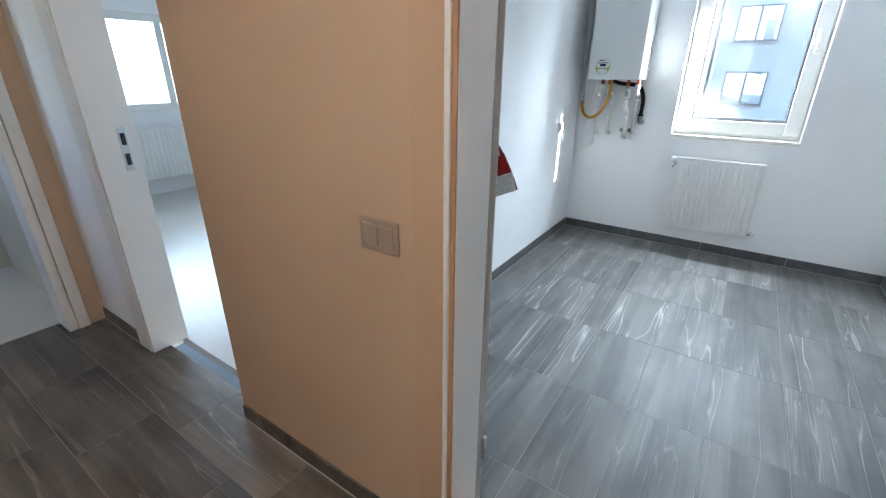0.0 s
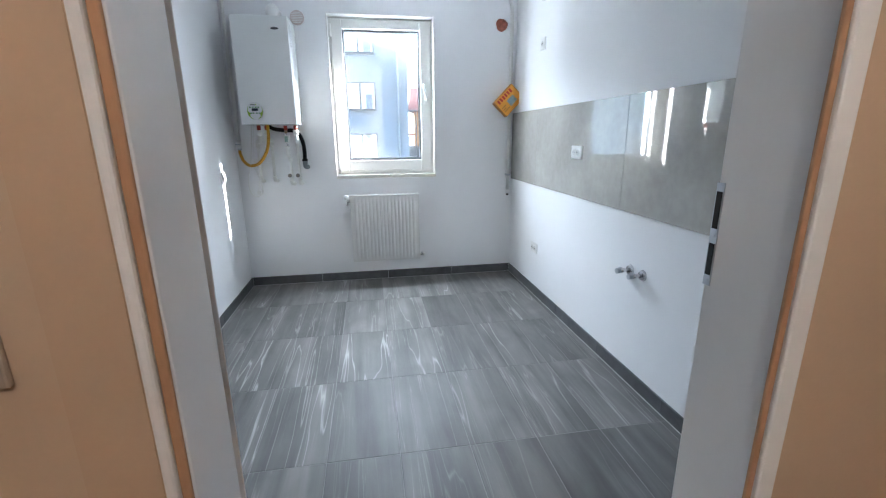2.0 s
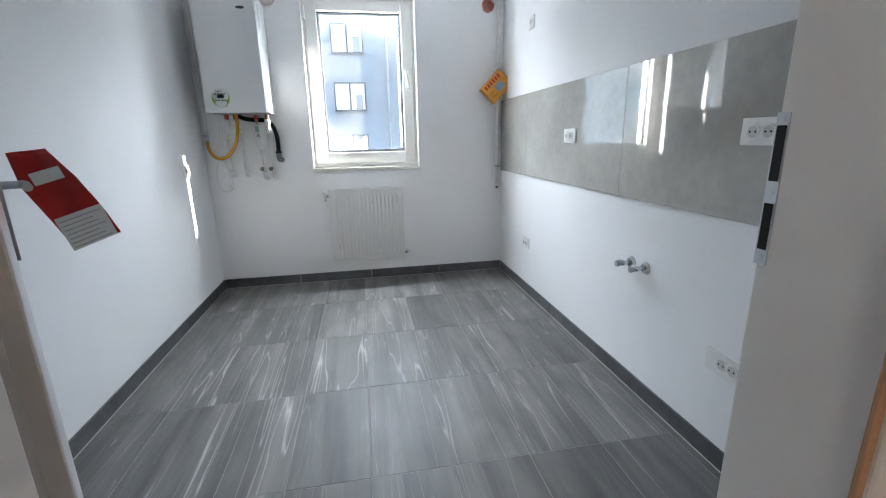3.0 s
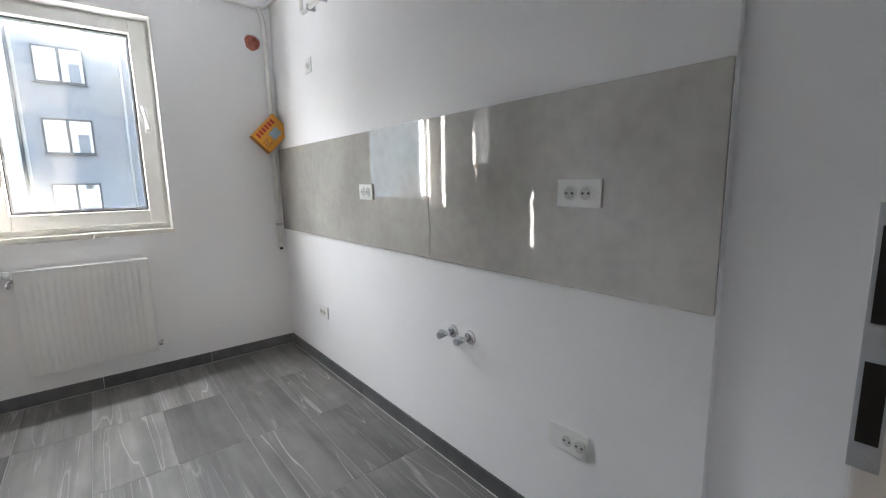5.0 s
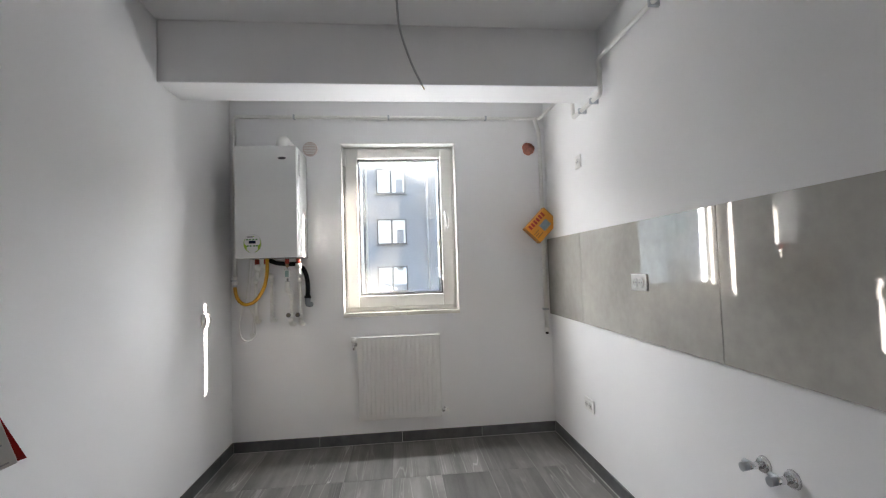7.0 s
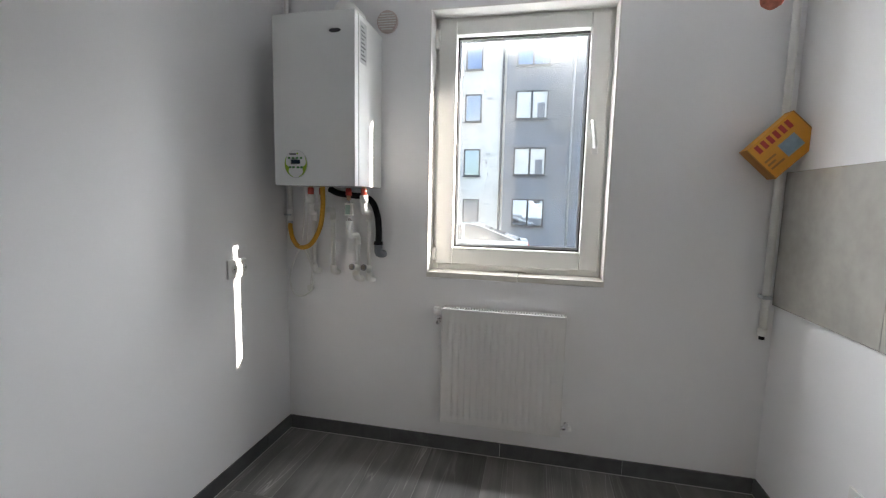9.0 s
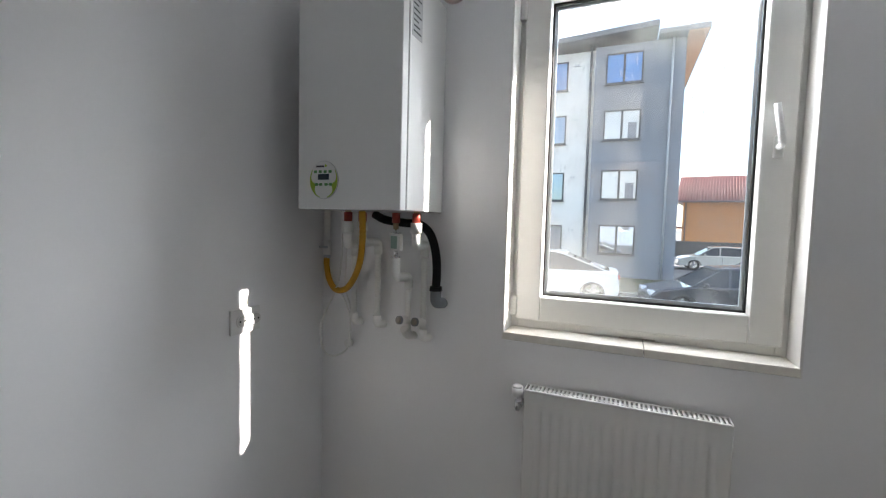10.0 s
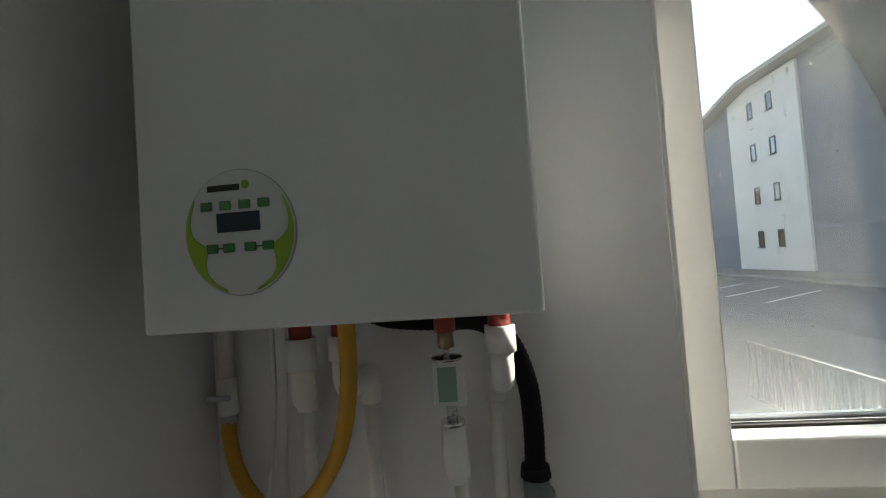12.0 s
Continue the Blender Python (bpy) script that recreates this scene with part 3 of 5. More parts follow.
fixed("floor_room", box(B(), (-5.8, 1.262, -0.05), (XL - 0.152, YN, 0.0)), material("pale_laminate", (0.52, 0.51, 0.48), 0.3, vary=0.06, scale=5.0, stretch=(1, 6, 1)), "pale glossy floor of the neighbouring room", "floor")
fixed("ceiling_room", box(B(), (-6.0, 1.1, ZC), (XL - 0.152, YO, ZC + 0.2)), CEIL, "white ceiling of the neighbouring room", "ceiling")
window_2 = tagged(new("window_2"), "white plastic window of the neighbouring room", "window", kind="structure")
bm = B()
for y0, y1, z0, z1 in ((2.35, 2.44, 0.98, 2.02), (3.81, 3.9, 0.98, 2.02), (2.44, 3.81, 0.98, 1.06), (2.44, 3.81, 1.94, 2.02), (3.10, 3.18, 1.06, 1.94)):
    box(bm, (-5.92, y0, z0), (-5.85, y1, z1), 0.006)
part("window_frame", bm, PVC, window_2)
for y0, y1 in ((2.44, 3.10), (3.18, 3.81)):
    g = part("pane", box(B(), (-5.89, y0, 1.06), (-5.885, y1, 1.94)), CLEANGLASS, window_2)
    g.visible_shadow = False
BATHTILE = material("cream_wall_tile", (0.60, 0.57, 0.50), 0.3, vary=0.05, scale=4.0, bump=0.01)
fixed("wall_bath", box(B(), (-4.6, -0.6, -0.05), (-4.45, 1.1, 2.9)), BATHTILE, "cream tiled far wall of the bathroom")
fixed("wall_bath_north", box(B(), (-4.45, 1.0, -0.05), (-3.12, 1.09, 2.9)), BATHTILE, "cream tiled bathroom wall")
bm = B()
box(bm, (-4.6, -0.8, -0.05), (-4.3, -0.6, 2.9))
box(bm, (-3.4, -0.8, -0.05), (-3.12, -0.6, 2.9))
box(bm, (-4.3, -0.8, -0.05), (-3.4, -0.6, 1.3))
box(bm, (-4.3, -0.8, 2.2), (-3.4, -0.6, 2.9))
fixed("wall_bath_south", bm, WALL, "white bathroom wall")
fixed("floor_bath", box(B(), (-4.45, -0.6, -0.05), (-3.122, 1.0, 0.004)), material("cream_bath_tile", (0.60, 0.57, 0.52), 0.25, vary=0.05, scale=4.0), "cream tiled bathroom floor", "floor")
fixed("ceiling_bath", box(B(), (-4.6, -0.8, ZC), (-3.12, 1.09, ZC + 0.2)), CEIL, "white bathroom ceiling", "ceiling")

# unseen hall lamp, added behind where the walk starts to brighten the hall
lamp = thing("added_ceiling_lamp", "round white hall ceiling lamp, unseen, added to light the hall", "ceiling lamp", (0.0, -0.5, ZC))
part("base", cyl(B(), (0.0, -0.5, ZC - 0.02), (0.0, -0.5, ZC), 0.09), PLASTIC, lamp)
hall_fill_data = bpy.data.lights.new("hall_fill", "POINT")
hall_fill_data.energy, hall_fill_data.color, hall_fill_data.shadow_soft_size = 3.0, (1.0, 0.90, 0.80), 0.09
hl = new("hall_fill", hall_fill_data)
hl.location = (0.0, -0.5, ZC - 0.12)

# ---- window of the kitchen ----
window_1 = tagged(new("window_1"), "white plastic tilt window in a deep reveal, dusty pane", "window", kind="structure")
YF = 4.60
bm = B()
for x0, x1, z0, z1 in ((WX0, WX0 + 0.035, WZ0, WZ1), (WX1 - 0.035, WX1, WZ0, WZ1), (WX0 + 0.035, WX1 - 0.035, WZ0, WZ0 + 0.04), (WX0 + 0.035, WX1 - 0.035, WZ1 - 0.035, WZ1)):
    box(bm, (x0, YF, z0), (x1, YF + 0.07, z1), 0.003)
part("window_frame", bm, PVC, window_1)
SX0, SX1, SZ0, SZ1 = WX0 + 0.022, WX1 - 0.022, WZ0 + 0.030, WZ1 - 0.022
GX0, GX1, GZ0, GZ1 = -0.306, 0.342, 1.081, 2.155
sash = B()
for x0, x1, z0, z1 in ((SX0, GX0, SZ0, SZ1), (GX1, SX1, SZ0, SZ1), (GX0, GX1, SZ0, GZ0), (GX0, GX1, GZ1, SZ1)):
    box(sash, (x0, YF - 0.016, z0), (x1, YF + 0.075, z1), 0.005)
sash_ob = part("sash", sash, PVC, window_1)
bm = B()
for x0, x1, z0, z1 in ((GX0, GX0 + 0.006, GZ0, GZ1), (GX1 - 0.006, GX1, GZ0, GZ1), (GX0 + 0.006, GX1 - 0.006, GZ0, GZ0 + 0.006), (GX0 + 0.006, GX1 - 0.006, GZ1 - 0.006, GZ1)):
    box(bm, (x0, YF + 0.03, z0), (x1, YF + 0.045, z1))
part("gasket", bm, SEAM, sash_ob, "black rubber gasket")
bm = B()
for x0, x1, z0, z1 in ((GX0 + 0.006, GX0 + 0.016, GZ0 + 0.006, GZ1 - 0.006), (GX1 - 0.016, GX1 - 0.006, GZ0 + 0.006, GZ1 - 0.006), (GX0 + 0.016, GX1 - 0.016, GZ0 + 0.006, GZ0 + 0.018), (GX0 + 0.016, GX1 - 0.016, GZ1 - 0.018, GZ1 - 0.006)):
    box(bm, (x0, YF + 0.047, z0), (x1, YF + 0.056, z1))
part("spacer", bm, STEEL, sash_ob)
pane = part("pane", box(B(), (GX0, YF + 0.058, GZ0), (GX1, YF + 0.062, GZ1)), GLASS, sash_ob, "clear pane with dried splashes")
pane.visible_shadow = False
hx, hz = 0.385, 1.60
handle = part("window_handle", box(B(), (hx - 0.014, YF - 0.026, hz - 0.035), (hx + 0.014, YF - 0.016, hz + 0.035), 0.006), PLASTIC, sash_ob)
part("lever", tube(B(), bend([(hx, YF - 0.022, hz), (hx, YF - 0.06, hz), (hx - 0.02, YF - 0.06, hz + 0.12)], 0.018), 0.0095), PLASTIC, handle)
part("hinge", box(B(), (WX0 + 0.005, YF - 0.03, WZ0 + 0.045), (WX0 + 0.028, YF - 0.002, WZ0 + 0.12), 0.005), PLASTIC, window_1)
part("hinge", box(B(), (WX0 + 0.005, YF - 0.03, WZ1 - 0.16), (WX0 + 0.028, YF - 0.002, WZ1 - 0.06), 0.005), PLASTIC, window_1)
part("torn_seal", tube(B(), glide([(-0.03, YF - 0.003, WZ0 + 0.003), (0.01, YF - 0.008, WZ0 + 0.004), (0.05, YF - 0.005, WZ0 + 0.005), (0.085, YF - 0.004, WZ0 + 0.003)], 5), 0.0032, 6), REBATE, window_1, "dirty torn seal along the frame")
part("window_sill", box(B(), (WX0 + 0.001, YN - 0.004, WZ0 - 0.028), (0.045, YF + 0.02, WZ0), 0.003), SILL, window_1, "cream marble inner sill")
part("window_sill", box(B(), (0.047, YN - 0.004, WZ0 - 0.028), (WX1 - 0.001, YF + 0.02, WZ0), 0.003), SILL, window_1, "cream marble inner sill")
part("outer_sill", box(B(), (WX0 + 0.001, YF + 0.078, WZ0 - 0.028), (WX1 - 0.001, YO + 0.04, WZ0 + 0.01), 0.003), OUTERSILL, window_1, "glossy white metal outer sill")
bm = B()
box(bm, (WX0 - 0.002, YN - 0.003, WZ0 - 0.03), (WX0 + 0.006, YF - 0.001, WZ1), 0.001)
box(bm, (WX1 - 0.006, YN - 0.003, WZ0 - 0.03), (WX1 + 0.002, YF - 0.001, WZ1), 0.001)
box(bm, (WX0 + 0.007, YN - 0.003, WZ1 - 0.006), (WX1 - 0.007, YF - 0.001, WZ1 + 0.002), 0.001)
part("reveal_bead", bm, REVEAL, window_1, "white plaster corner bead")

# ---- backsplash ----
splash = tagged(new("backsplash"), "polished greige porcelain backsplash, glossy", "backsplash", kind="structure")
for y0, y1 in ((1.577, 2.672), (2.674, 3.872), (3.874, YN - 0.001)):
    part("tile", box(B(), (XR - 0.011, y0, 0.899), (XR - 0.0005, y1, 1.478), 0.0012, 1), SPLASH, splash)


# ---- sockets and switches ----
def socket(name, label, at, width, height, modules, kind="round", group="wall sockets", mat=PLASTIC):
    """Built facing +x on the plane x = 0, centred; then turned to its wall."""
    ob = thing(name, label, "socket", at, group)
    part("plate", box(B(), (0, -width / 2, -height / 2), (0.009, width / 2, height / 2), 0.003), mat, ob, local=True)
    for y in modules:
        if kind == "round":
            part("socket_ring", cyl(B(), (0.0085, y, 0), (0.013, y, 0), 0.0235, 0.022, 26), PLASTIC, ob, local=True)
            well = part("socket_well", cyl(B(), (0.0128, y, 0), (0.0134, y, 0), 0.0185, seg=24), WELL, ob, "white socket well with shade in its colour", local=True)
            for d in (-0.0095, 0.0095):
                part("pin_hole", cyl(B(), (0.0133, y + d, 0), (0.0139, y + d, 0), 0.0036, seg=10), SEAM, well, local=True)
        elif kind == "slot":
            part("insert", box(B(), (0.0085, y - 0.02, -0.03), (0.012, y + 0.02, 0.03), 0.002), STICKER, ob, "grey round insert", local=True)
        else:
            part("rocker", box(B(), (0.0085, y - 0.024, -0.03), (0.0125, y + 0.024, 0.03), 0.003), mat, ob, local=True)
    return ob


socket("wall_socket", "white double wall socket on the glossy backsplash", pose(XR - 0.011, 1.945, 1.183, 0, 0, 180), 0.145, 0.082, (-0.027, 0.027))
socket("wall_socket", "white double wall socket on the backsplash near the window", pose(XR - 0.011, 3.195, 1.18, 0, 0, 180), 0.135, 0.08, (-0.024, 0.024))
socket("wall_socket", "white double wall socket low on the white wall", pose(XR, 1.965, 0.392, 0, 0, 180), 0.15, 0.082, (0.0, 0.045))
socket("wall_socket", "white double wall socket near the floor corner", pose(XR, 3.855, 0.392, 0, 0, 180), 0.13, 0.08, (-0.024, 0.024))
socket("wall_socket", "white single socket high on the white wall", pose(XR, 3.86, 1.934, 0, 0, 180), 0.085, 0.085, (0.0,))
socket("wall_socket", "white double socket beside the boiler, in sunlight", pose(XL, 4.07, 0.995, 0, 0, 0), 0.125, 0.085, (-0.018, 0.04))
socket("light_switch", "dull taupe double rocker switch beside the doorway", pose(-0.608, YH, 1.062, 0, 0, -90), 0.126, 0.086, (-0.026, 0.026), "rocker", "switches", SWITCHPLATE)

# access panel low in the recess
acc = thing("access_panel", "small white access panel low in the wall recess", "access panel", (XR + 0.025, 1.42, 0.2))
part("frame", box(B(), (XR + 0.019, 1.29, 0.07), (XR + 0.0245, 1.56, 0.33), 0.001), PLASTIC, acc)
part("lid", box(B(), (XR + 0.014, 1.305, 0.085), (XR + 0.0185, 1.53, 0.305), 0.001), PLASTIC, acc)
part("latch", box(B(), (XR + 0.0125, 1.47, 0.2965), (XR + 0.0138, 1.522, 0.302)), INK, acc)


# ---- radiator ----
def radiator(at, w, z0, z1, group=""):
    """Faces -y; the back of the panel lies at y = 0."""
    h = z1 - z0
    rad = thing("radiator", "white steel panel radiator on the wall below the window", "radiator", at, group)
    prof, n = [], 17
    m = 0.03
    cw = (w - 2 * m) / n
    for i in range(n):
        x = -w / 2 + m + i * cw
        for t, d in ((0.0, 0.0), (0.10, 0.0), (0.18, 0.0022), (0.28, 0.0055), (0.40, 0.0076), (0.55, 0.0082), (0.70, 0.0076), (0.82, 0.0055), (0.92, 0.0022)):
            prof.append((x + t * cw, d))
    prof = [(-w / 2, 0.0)] + prof + [(w / 2 - m, 0.0), (w / 2, 0.0)]
    bm = B()
    levels = [(0.0, 0.0), (0.035, 0.0), (0.05, 1.0), (h - 0.07, 1.0), (h - 0.055, 0.0), (h, 0.0)]
    grid = [[bm.verts.new((x, -0.062 - d * k, z)) for x, d in prof] for z, k in levels]
    for a, b in zip(grid, grid[1:]):
        for i in range(len(prof) - 1):
            bm.faces.new((a[i], a[i + 1], b[i + 1], b[i])).smooth = True
    part("front_panel", bm, RADPAINT, rad, local=True)
    part("back_panel", box(B(), (-w / 2, -0.012, 0.0), (w / 2, 0.0, h - 0.01), 0.003), RADPAINT, rad, local=True)
    for s in (-1, 1):
        part("side_panel", box(B(), (s * w / 2 - 0.002, -0.064, 0.0), (s * w / 2 + 0.002, 0.0, h + 0.004), 0.001), RADPAINT, rad, local=True)
    bm = B()
    box(bm, (-w / 2 + 0.003, -0.064, h - 0.004), (w / 2 - 0.003, -0.054, h + 0.004), 0.002)
    box(bm, (-w / 2 + 0.003, -0.010, h - 0.004), (w / 2 - 0.003, 0.0, h + 0.004), 0.002)
    for i in range(43):
        x = -w / 2 + 0.012 + i * (w - 0.024) / 42
        box(bm, (x - 0.0035, -0.0538, h - 0.003), (x + 0.0035, -0.0102, h + 0.002))
    part("top_grille", bm, RADPAINT, rad, "slotted white top grille", local=True)
    part("convector", box(B(), (-w / 2 + 0.01, -0.05, 0.03), (w / 2 - 0.01, -0.015, h - 0.03)), GREYPLASTIC, rad, local=True)
    head = part("thermostat_head", cyl(cyl(B(), (-w / 2 - 0.03, -0.033, h - 0.035), (-w / 2 - 0.03, -0.033, h - 0.002), 0.017, 0.020, 20), (-w / 2 - 0.03, -0.033, h - 0.002), (-w / 2 - 0.03, -0.033, h + 0.004), 0.020, 0.014, 20), PLASTIC, rad, local=True)
    part("valve_body", cyl(B(), (-w / 2 - 0.001, -0.033, h - 0.05), (-w / 2 - 0.03, -0.033, h - 0.05), 0.011), CHROME, rad, local=True)
    part("valve_pipe", tube(B(), bend([(-w / 2 - 0.03, -0.033, h - 0.05), (-w / 2 - 0.03, -0.033, h - 0.085), (-w / 2 - 0.03, 0.04, h - 0.085)], 0.015), 0.009), CHROME, rad, local=True)
    part("return_valve", tube(B(), bend([(w / 2 + 0.001, -0.033, 0.035), (w / 2 + 0.03, -0.033, 0.035), (w / 2 + 0.03, 0.04, 0.035)], 0.012), 0.010), CHROME, rad, local=True)
    part("valve_cap", cyl(B(), (w / 2 + 0.028, -0.033, 0.035), (w / 2 + 0.052, -0.033, 0.035), 0.012, 0.010), PLASTIC, rad, local=True)
    for s in (-0.3, 0.3):
        part("bracket", box(B(), (s * w - 0.012, 0.0, h * 0.2), (s * w + 0.012, 0.03, h * 0.8)), RADPAINT, rad, local=True)
    return rad


radiator((-0.016, 4.475, 0.191), 0.60, 0.191, 0.786)
rad2 = radiator(pose(-5.745, 2.95, 0.2, 0, 0, 90), 1.0, 0.2, 0.80)
tagged(rad2, "white steel radiator in the neighbouring room")

# ---- boiler ----
BX0, BX1, BY0, BZ0, BZ1 = -1.067, -0.668, 4.158, 1.381, 2.132
boiler = thing("gas_boiler", "white wall-hung gas boiler with an oval control panel", "boiler", (-0.868, YN, BZ0))
part("body", box(B(), (BX0 + 0.002, BY0 + 0.042, BZ0 + 0.002), (BX1, YN - 0.002, BZ1), 0.003), ENAMEL, boiler)
part("seam", box(B(), (BX0 + 0.004, BY0 + 0.0385, BZ0 + 0.004), (BX1 - 0.003, BY0 + 0.0415, BZ1 - 0.003)), SEAM, boiler)
part("front_cover", box(B(), (BX0, BY0, BZ0), (BX1 - 0.001, BY0 + 0.038, BZ1), 0.004, 3), ENAMEL, boiler)
PX, PZ = -0.957, 1.478
panel = part("control_panel", ellipse(B(), (PX, PZ), 0.0565, 0.0615, BY0 - 0.003, BY0 + 0.002), PANELWHITE, boiler, "oval panel with green trim")
part("panel_rim", ellipse(B(), (PX, PZ), 0.0578, 0.0628, BY0 - 0.0018, BY0 + 0.002), STICKER, panel)
for s in (-1, 1):
    outer = [(PX + s * 0.0555 * math.cos(a), PZ + 0.0605 * math.sin(a)) for a in (radians(35 - 110 * i / 20) for i in range(21))]
    inner = []
    for i in range(15):
        t = i / 14
        a = radians(-72 + 100 * t)
        pinch = math.exp(-((t - 0.5) / 0.16) ** 2)
        rr = 0.96 - 0.26 * pinch - 0.04 * math.sin(math.pi * t)
        inner.append((PX + s * 0.0555 * rr * math.cos(a), PZ + 0.0605 * rr * math.sin(a)))
    part("green_trim", prism(B(), outer + inner, lambda u, v, d: (u, d, v), BY0 - 0.0042, BY0 - 0.0031), GREEN, panel, "lime green crescent")
part("display", box(B(), (PX - 0.0225, BY0 - 0.0046, PZ + 0.0005), (PX + 0.0215, BY0 - 0.0031, PZ + 0.0195)), SCREEN, panel, "dark blue display")
for i in range(4):
    x = PX - 0.033 + i * 0.0198
    part("button", box(B(), (x - 0.0062, BY0 - 0.0048, PZ + 0.0225), (x + 0.0062, BY0 - 0.0031, PZ + 0.0315), 0.001, 1), BUTTON, panel)
for x in (-0.029, -0.0115, 0.0105, 0.029):
    part("button", box(B(), (PX + x - 0.0062, BY0 - 0.0048, PZ - 0.0195), (PX + x + 0.0062, BY0 - 0.0031, PZ - 0.0105), 0.001, 1), BUTTON, panel)
for x in (-0.02, 0.0195):
    part("button_link", box(B(), (PX + x - 0.0028, BY0 - 0.0042, PZ - 0.0158), (PX + x + 0.0028, BY0 - 0.0031, PZ - 0.0142)), BUTTON, panel)
part("name_bar", box(B(), (PX - 0.031, BY0 - 0.0042, PZ + 0.0415), (PX + 0.002, BY0 - 0.0031, PZ + 0.0475)), INK, panel)
part("mark", ellipse(B(), (PX + 0.0085, PZ + 0.0465), 0.0038, 0.0045, BY0 - 0.0042, BY0 - 0.0031, 16), GREEN, panel)
part("badge", ellipse(B(), (-0.762, 2.048), 0.028, 0.0085, BY0 - 0.002, BY0 + 0.001), INK, boiler, "dark oval badge")
part("rating_sticker", box(B(), (BX1 + 0.0001, BY0 + 0.055, 1.93), (BX1 + 0.0008, BY0 + 0.125, 2.105)), STICKER, boiler, "grey rating sticker")
for i in range(9):
    part("print_line", box(B(), (BX1 + 0.0009, BY0 + 0.062, 1.945 + i * 0.017), (BX1 + 0.0013, BY0 + 0.115 - 0.01 * (i % 3), 1.950 + i * 0.017)), INK, boiler)
flue = thing("flue_pipe", "white flue elbow from the boiler into the wall", "flue", (-0.80, 4.33, BZ1))
part("elbow", tube(B(), bend([(-0.80, 4.33, BZ1 - 0.002), (-0.80, 4.33, 2.215), (-0.80, YN + 0.05, 2.215)], 0.05, 8), 0.045, 24), PLASTIC, flue)
part("collar", cyl(B(), (-0.80, 4.33, BZ1), (-0.80, 4.33, BZ1 + 0.03), 0.052), PLASTIC, flue)
grille = thing("vent_grille", "round pinkish vent grille on the wall", "vent", (-0.64, YN, 2.20))
part("rim", cyl(B(), (-0.64, YN, 2.20), (-0.64, YN - 0.012, 2.20), 0.055, 0.052, 32), material("pinkish_plastic", (0.62, 0.52, 0.49), 0.5), grille)
for i in range(7):
    z = -0.036 + 0.012 * i
    hw = math.sqrt(0.046 ** 2 - z ** 2)
    part("slat", box(B(), (-0.64 - hw, YN - 0.017, 2.20 + z - 0.0025), (-0.64 + hw, YN - 0.0125, 2.20 + z + 0.0025)), PLASTIC, grille)

# ---- pipes under the boiler ----
GRP = "boiler pipes"


def connection(label, xv, yv, elbow_z, xw, zend, group=GRP):
    """A red valve at the boiler, a white elbow back to the wall, a drop pipe and an end elbow."""
    ob = thing("water_pipe", label, "pipe", (xv, yv, BZ0), group)
    part("valve", cyl(B(), (xv, yv, BZ0 - 0.04), (xv, yv, BZ0 - 0.004), 0.0155, 0.0155), RED, ob, "red plastic valve")
    part("nut", cyl(B(), (xv, yv, BZ0 - 0.01), (xv, yv, BZ0 + 0.004), 0.012, seg=6), BRASS, ob)
    part("socket_end", cyl(B(), (xv, yv, elbow_z + 0.045), (xv, yv, BZ0 - 0.038), 0.021), PPR, ob)
    part("elbow", tube(B(), bend([(xv, yv, elbow_z + 0.05), (xv, yv, elbow_z), (xw, 4.455, elbow_z), (xw, 4.455, elbow_z - 0.05)], 0.026, 7), 0.0165, 16), PPR, ob)
    part("drop_pipe", cyl(B(), (xw, 4.455, elbow_z - 0.03), (xw, 4.455, zend + 0.01), 0.0115), PPR, ob)
    part("end_elbow", tube(B(), bend([(xw, 4.455, zend + 0.035), (xw, 4.455, zend), (xw + 0.012, YN + 0.01, zend - 0.005)], 0.018, 6), 0.0165, 16), PPR, ob)
    return ob


connection("white plastic water pipe with a red valve", -0.985, 4.335, 1.255, -1.035, 0.935)
connection("white plastic water pipe behind the gas hose", -0.928, 4.345, 1.265, -0.925, 0.935)
right_pipe = connection("white plastic water pipe with a chrome capped valve", -0.709, 4.355, 1.262, -0.722, 0.905)
mid = thing("water_pipe", "white plastic pipe with a small meter and chrome cap", "pipe", (-0.781, 4.339, BZ0), GRP)
part("valve", cyl(B(), (-0.783, 4.339, BZ0 - 0.04), (-0.783, 4.339, BZ0 - 0.004), 0.0145, 0.0145), RED, mid, "red plastic valve")
part("nut", cyl(B(), (-0.783, 4.339, BZ0 - 0.062), (-0.783, 4.339, BZ0 - 0.04), 0.011, seg=6), BRASS, mid)
meter = part("meter", box(B(), (-0.803, 4.328, 1.243), (-0.759, 4.352, 1.303), 0.004), PLASTIC, mid, "small white meter with a green window")
part("meter_window", box(B(), (-0.796, 4.3265, 1.250), (-0.771, 4.3278, 1.295)), GREENSCREEN, meter)
part("stem", cyl(cyl(B(), (-0.783, 4.339, 1.303), (-0.783, 4.339, BZ0 - 0.061), 0.0045, seg=12), (-0.783, 4.339, 1.3035), (-0.783, 4.339, 1.3065), 0.021, seg=20), CHROME, mid, "thin chrome stem with a flange")
part("union", cyl(cyl(B(), (-0.781, 4.339, 1.222), (-0.781, 4.339, 1.2425), 0.0075, seg=6), (-0.781, 4.339, 1.2165), (-0.781, 4.339, 1.2215), 0.0165, seg=20), CHROME, mid, "chrome union with a flange")
part("elbow", tube(B(), bend([(-0.781, 4.339, 1.216), (-0.781, 4.339, 1.145), (-0.787, 4.455, 1.138), (-0.787, 4.455, 1.09)], 0.026, 7), 0.0165, 16), PPR, mid)
part("drop_pipe", cyl(B(), (-0.787, 4.455, 1.10), (-0.787, 4.455, 0.91), 0.0115), PPR, mid)
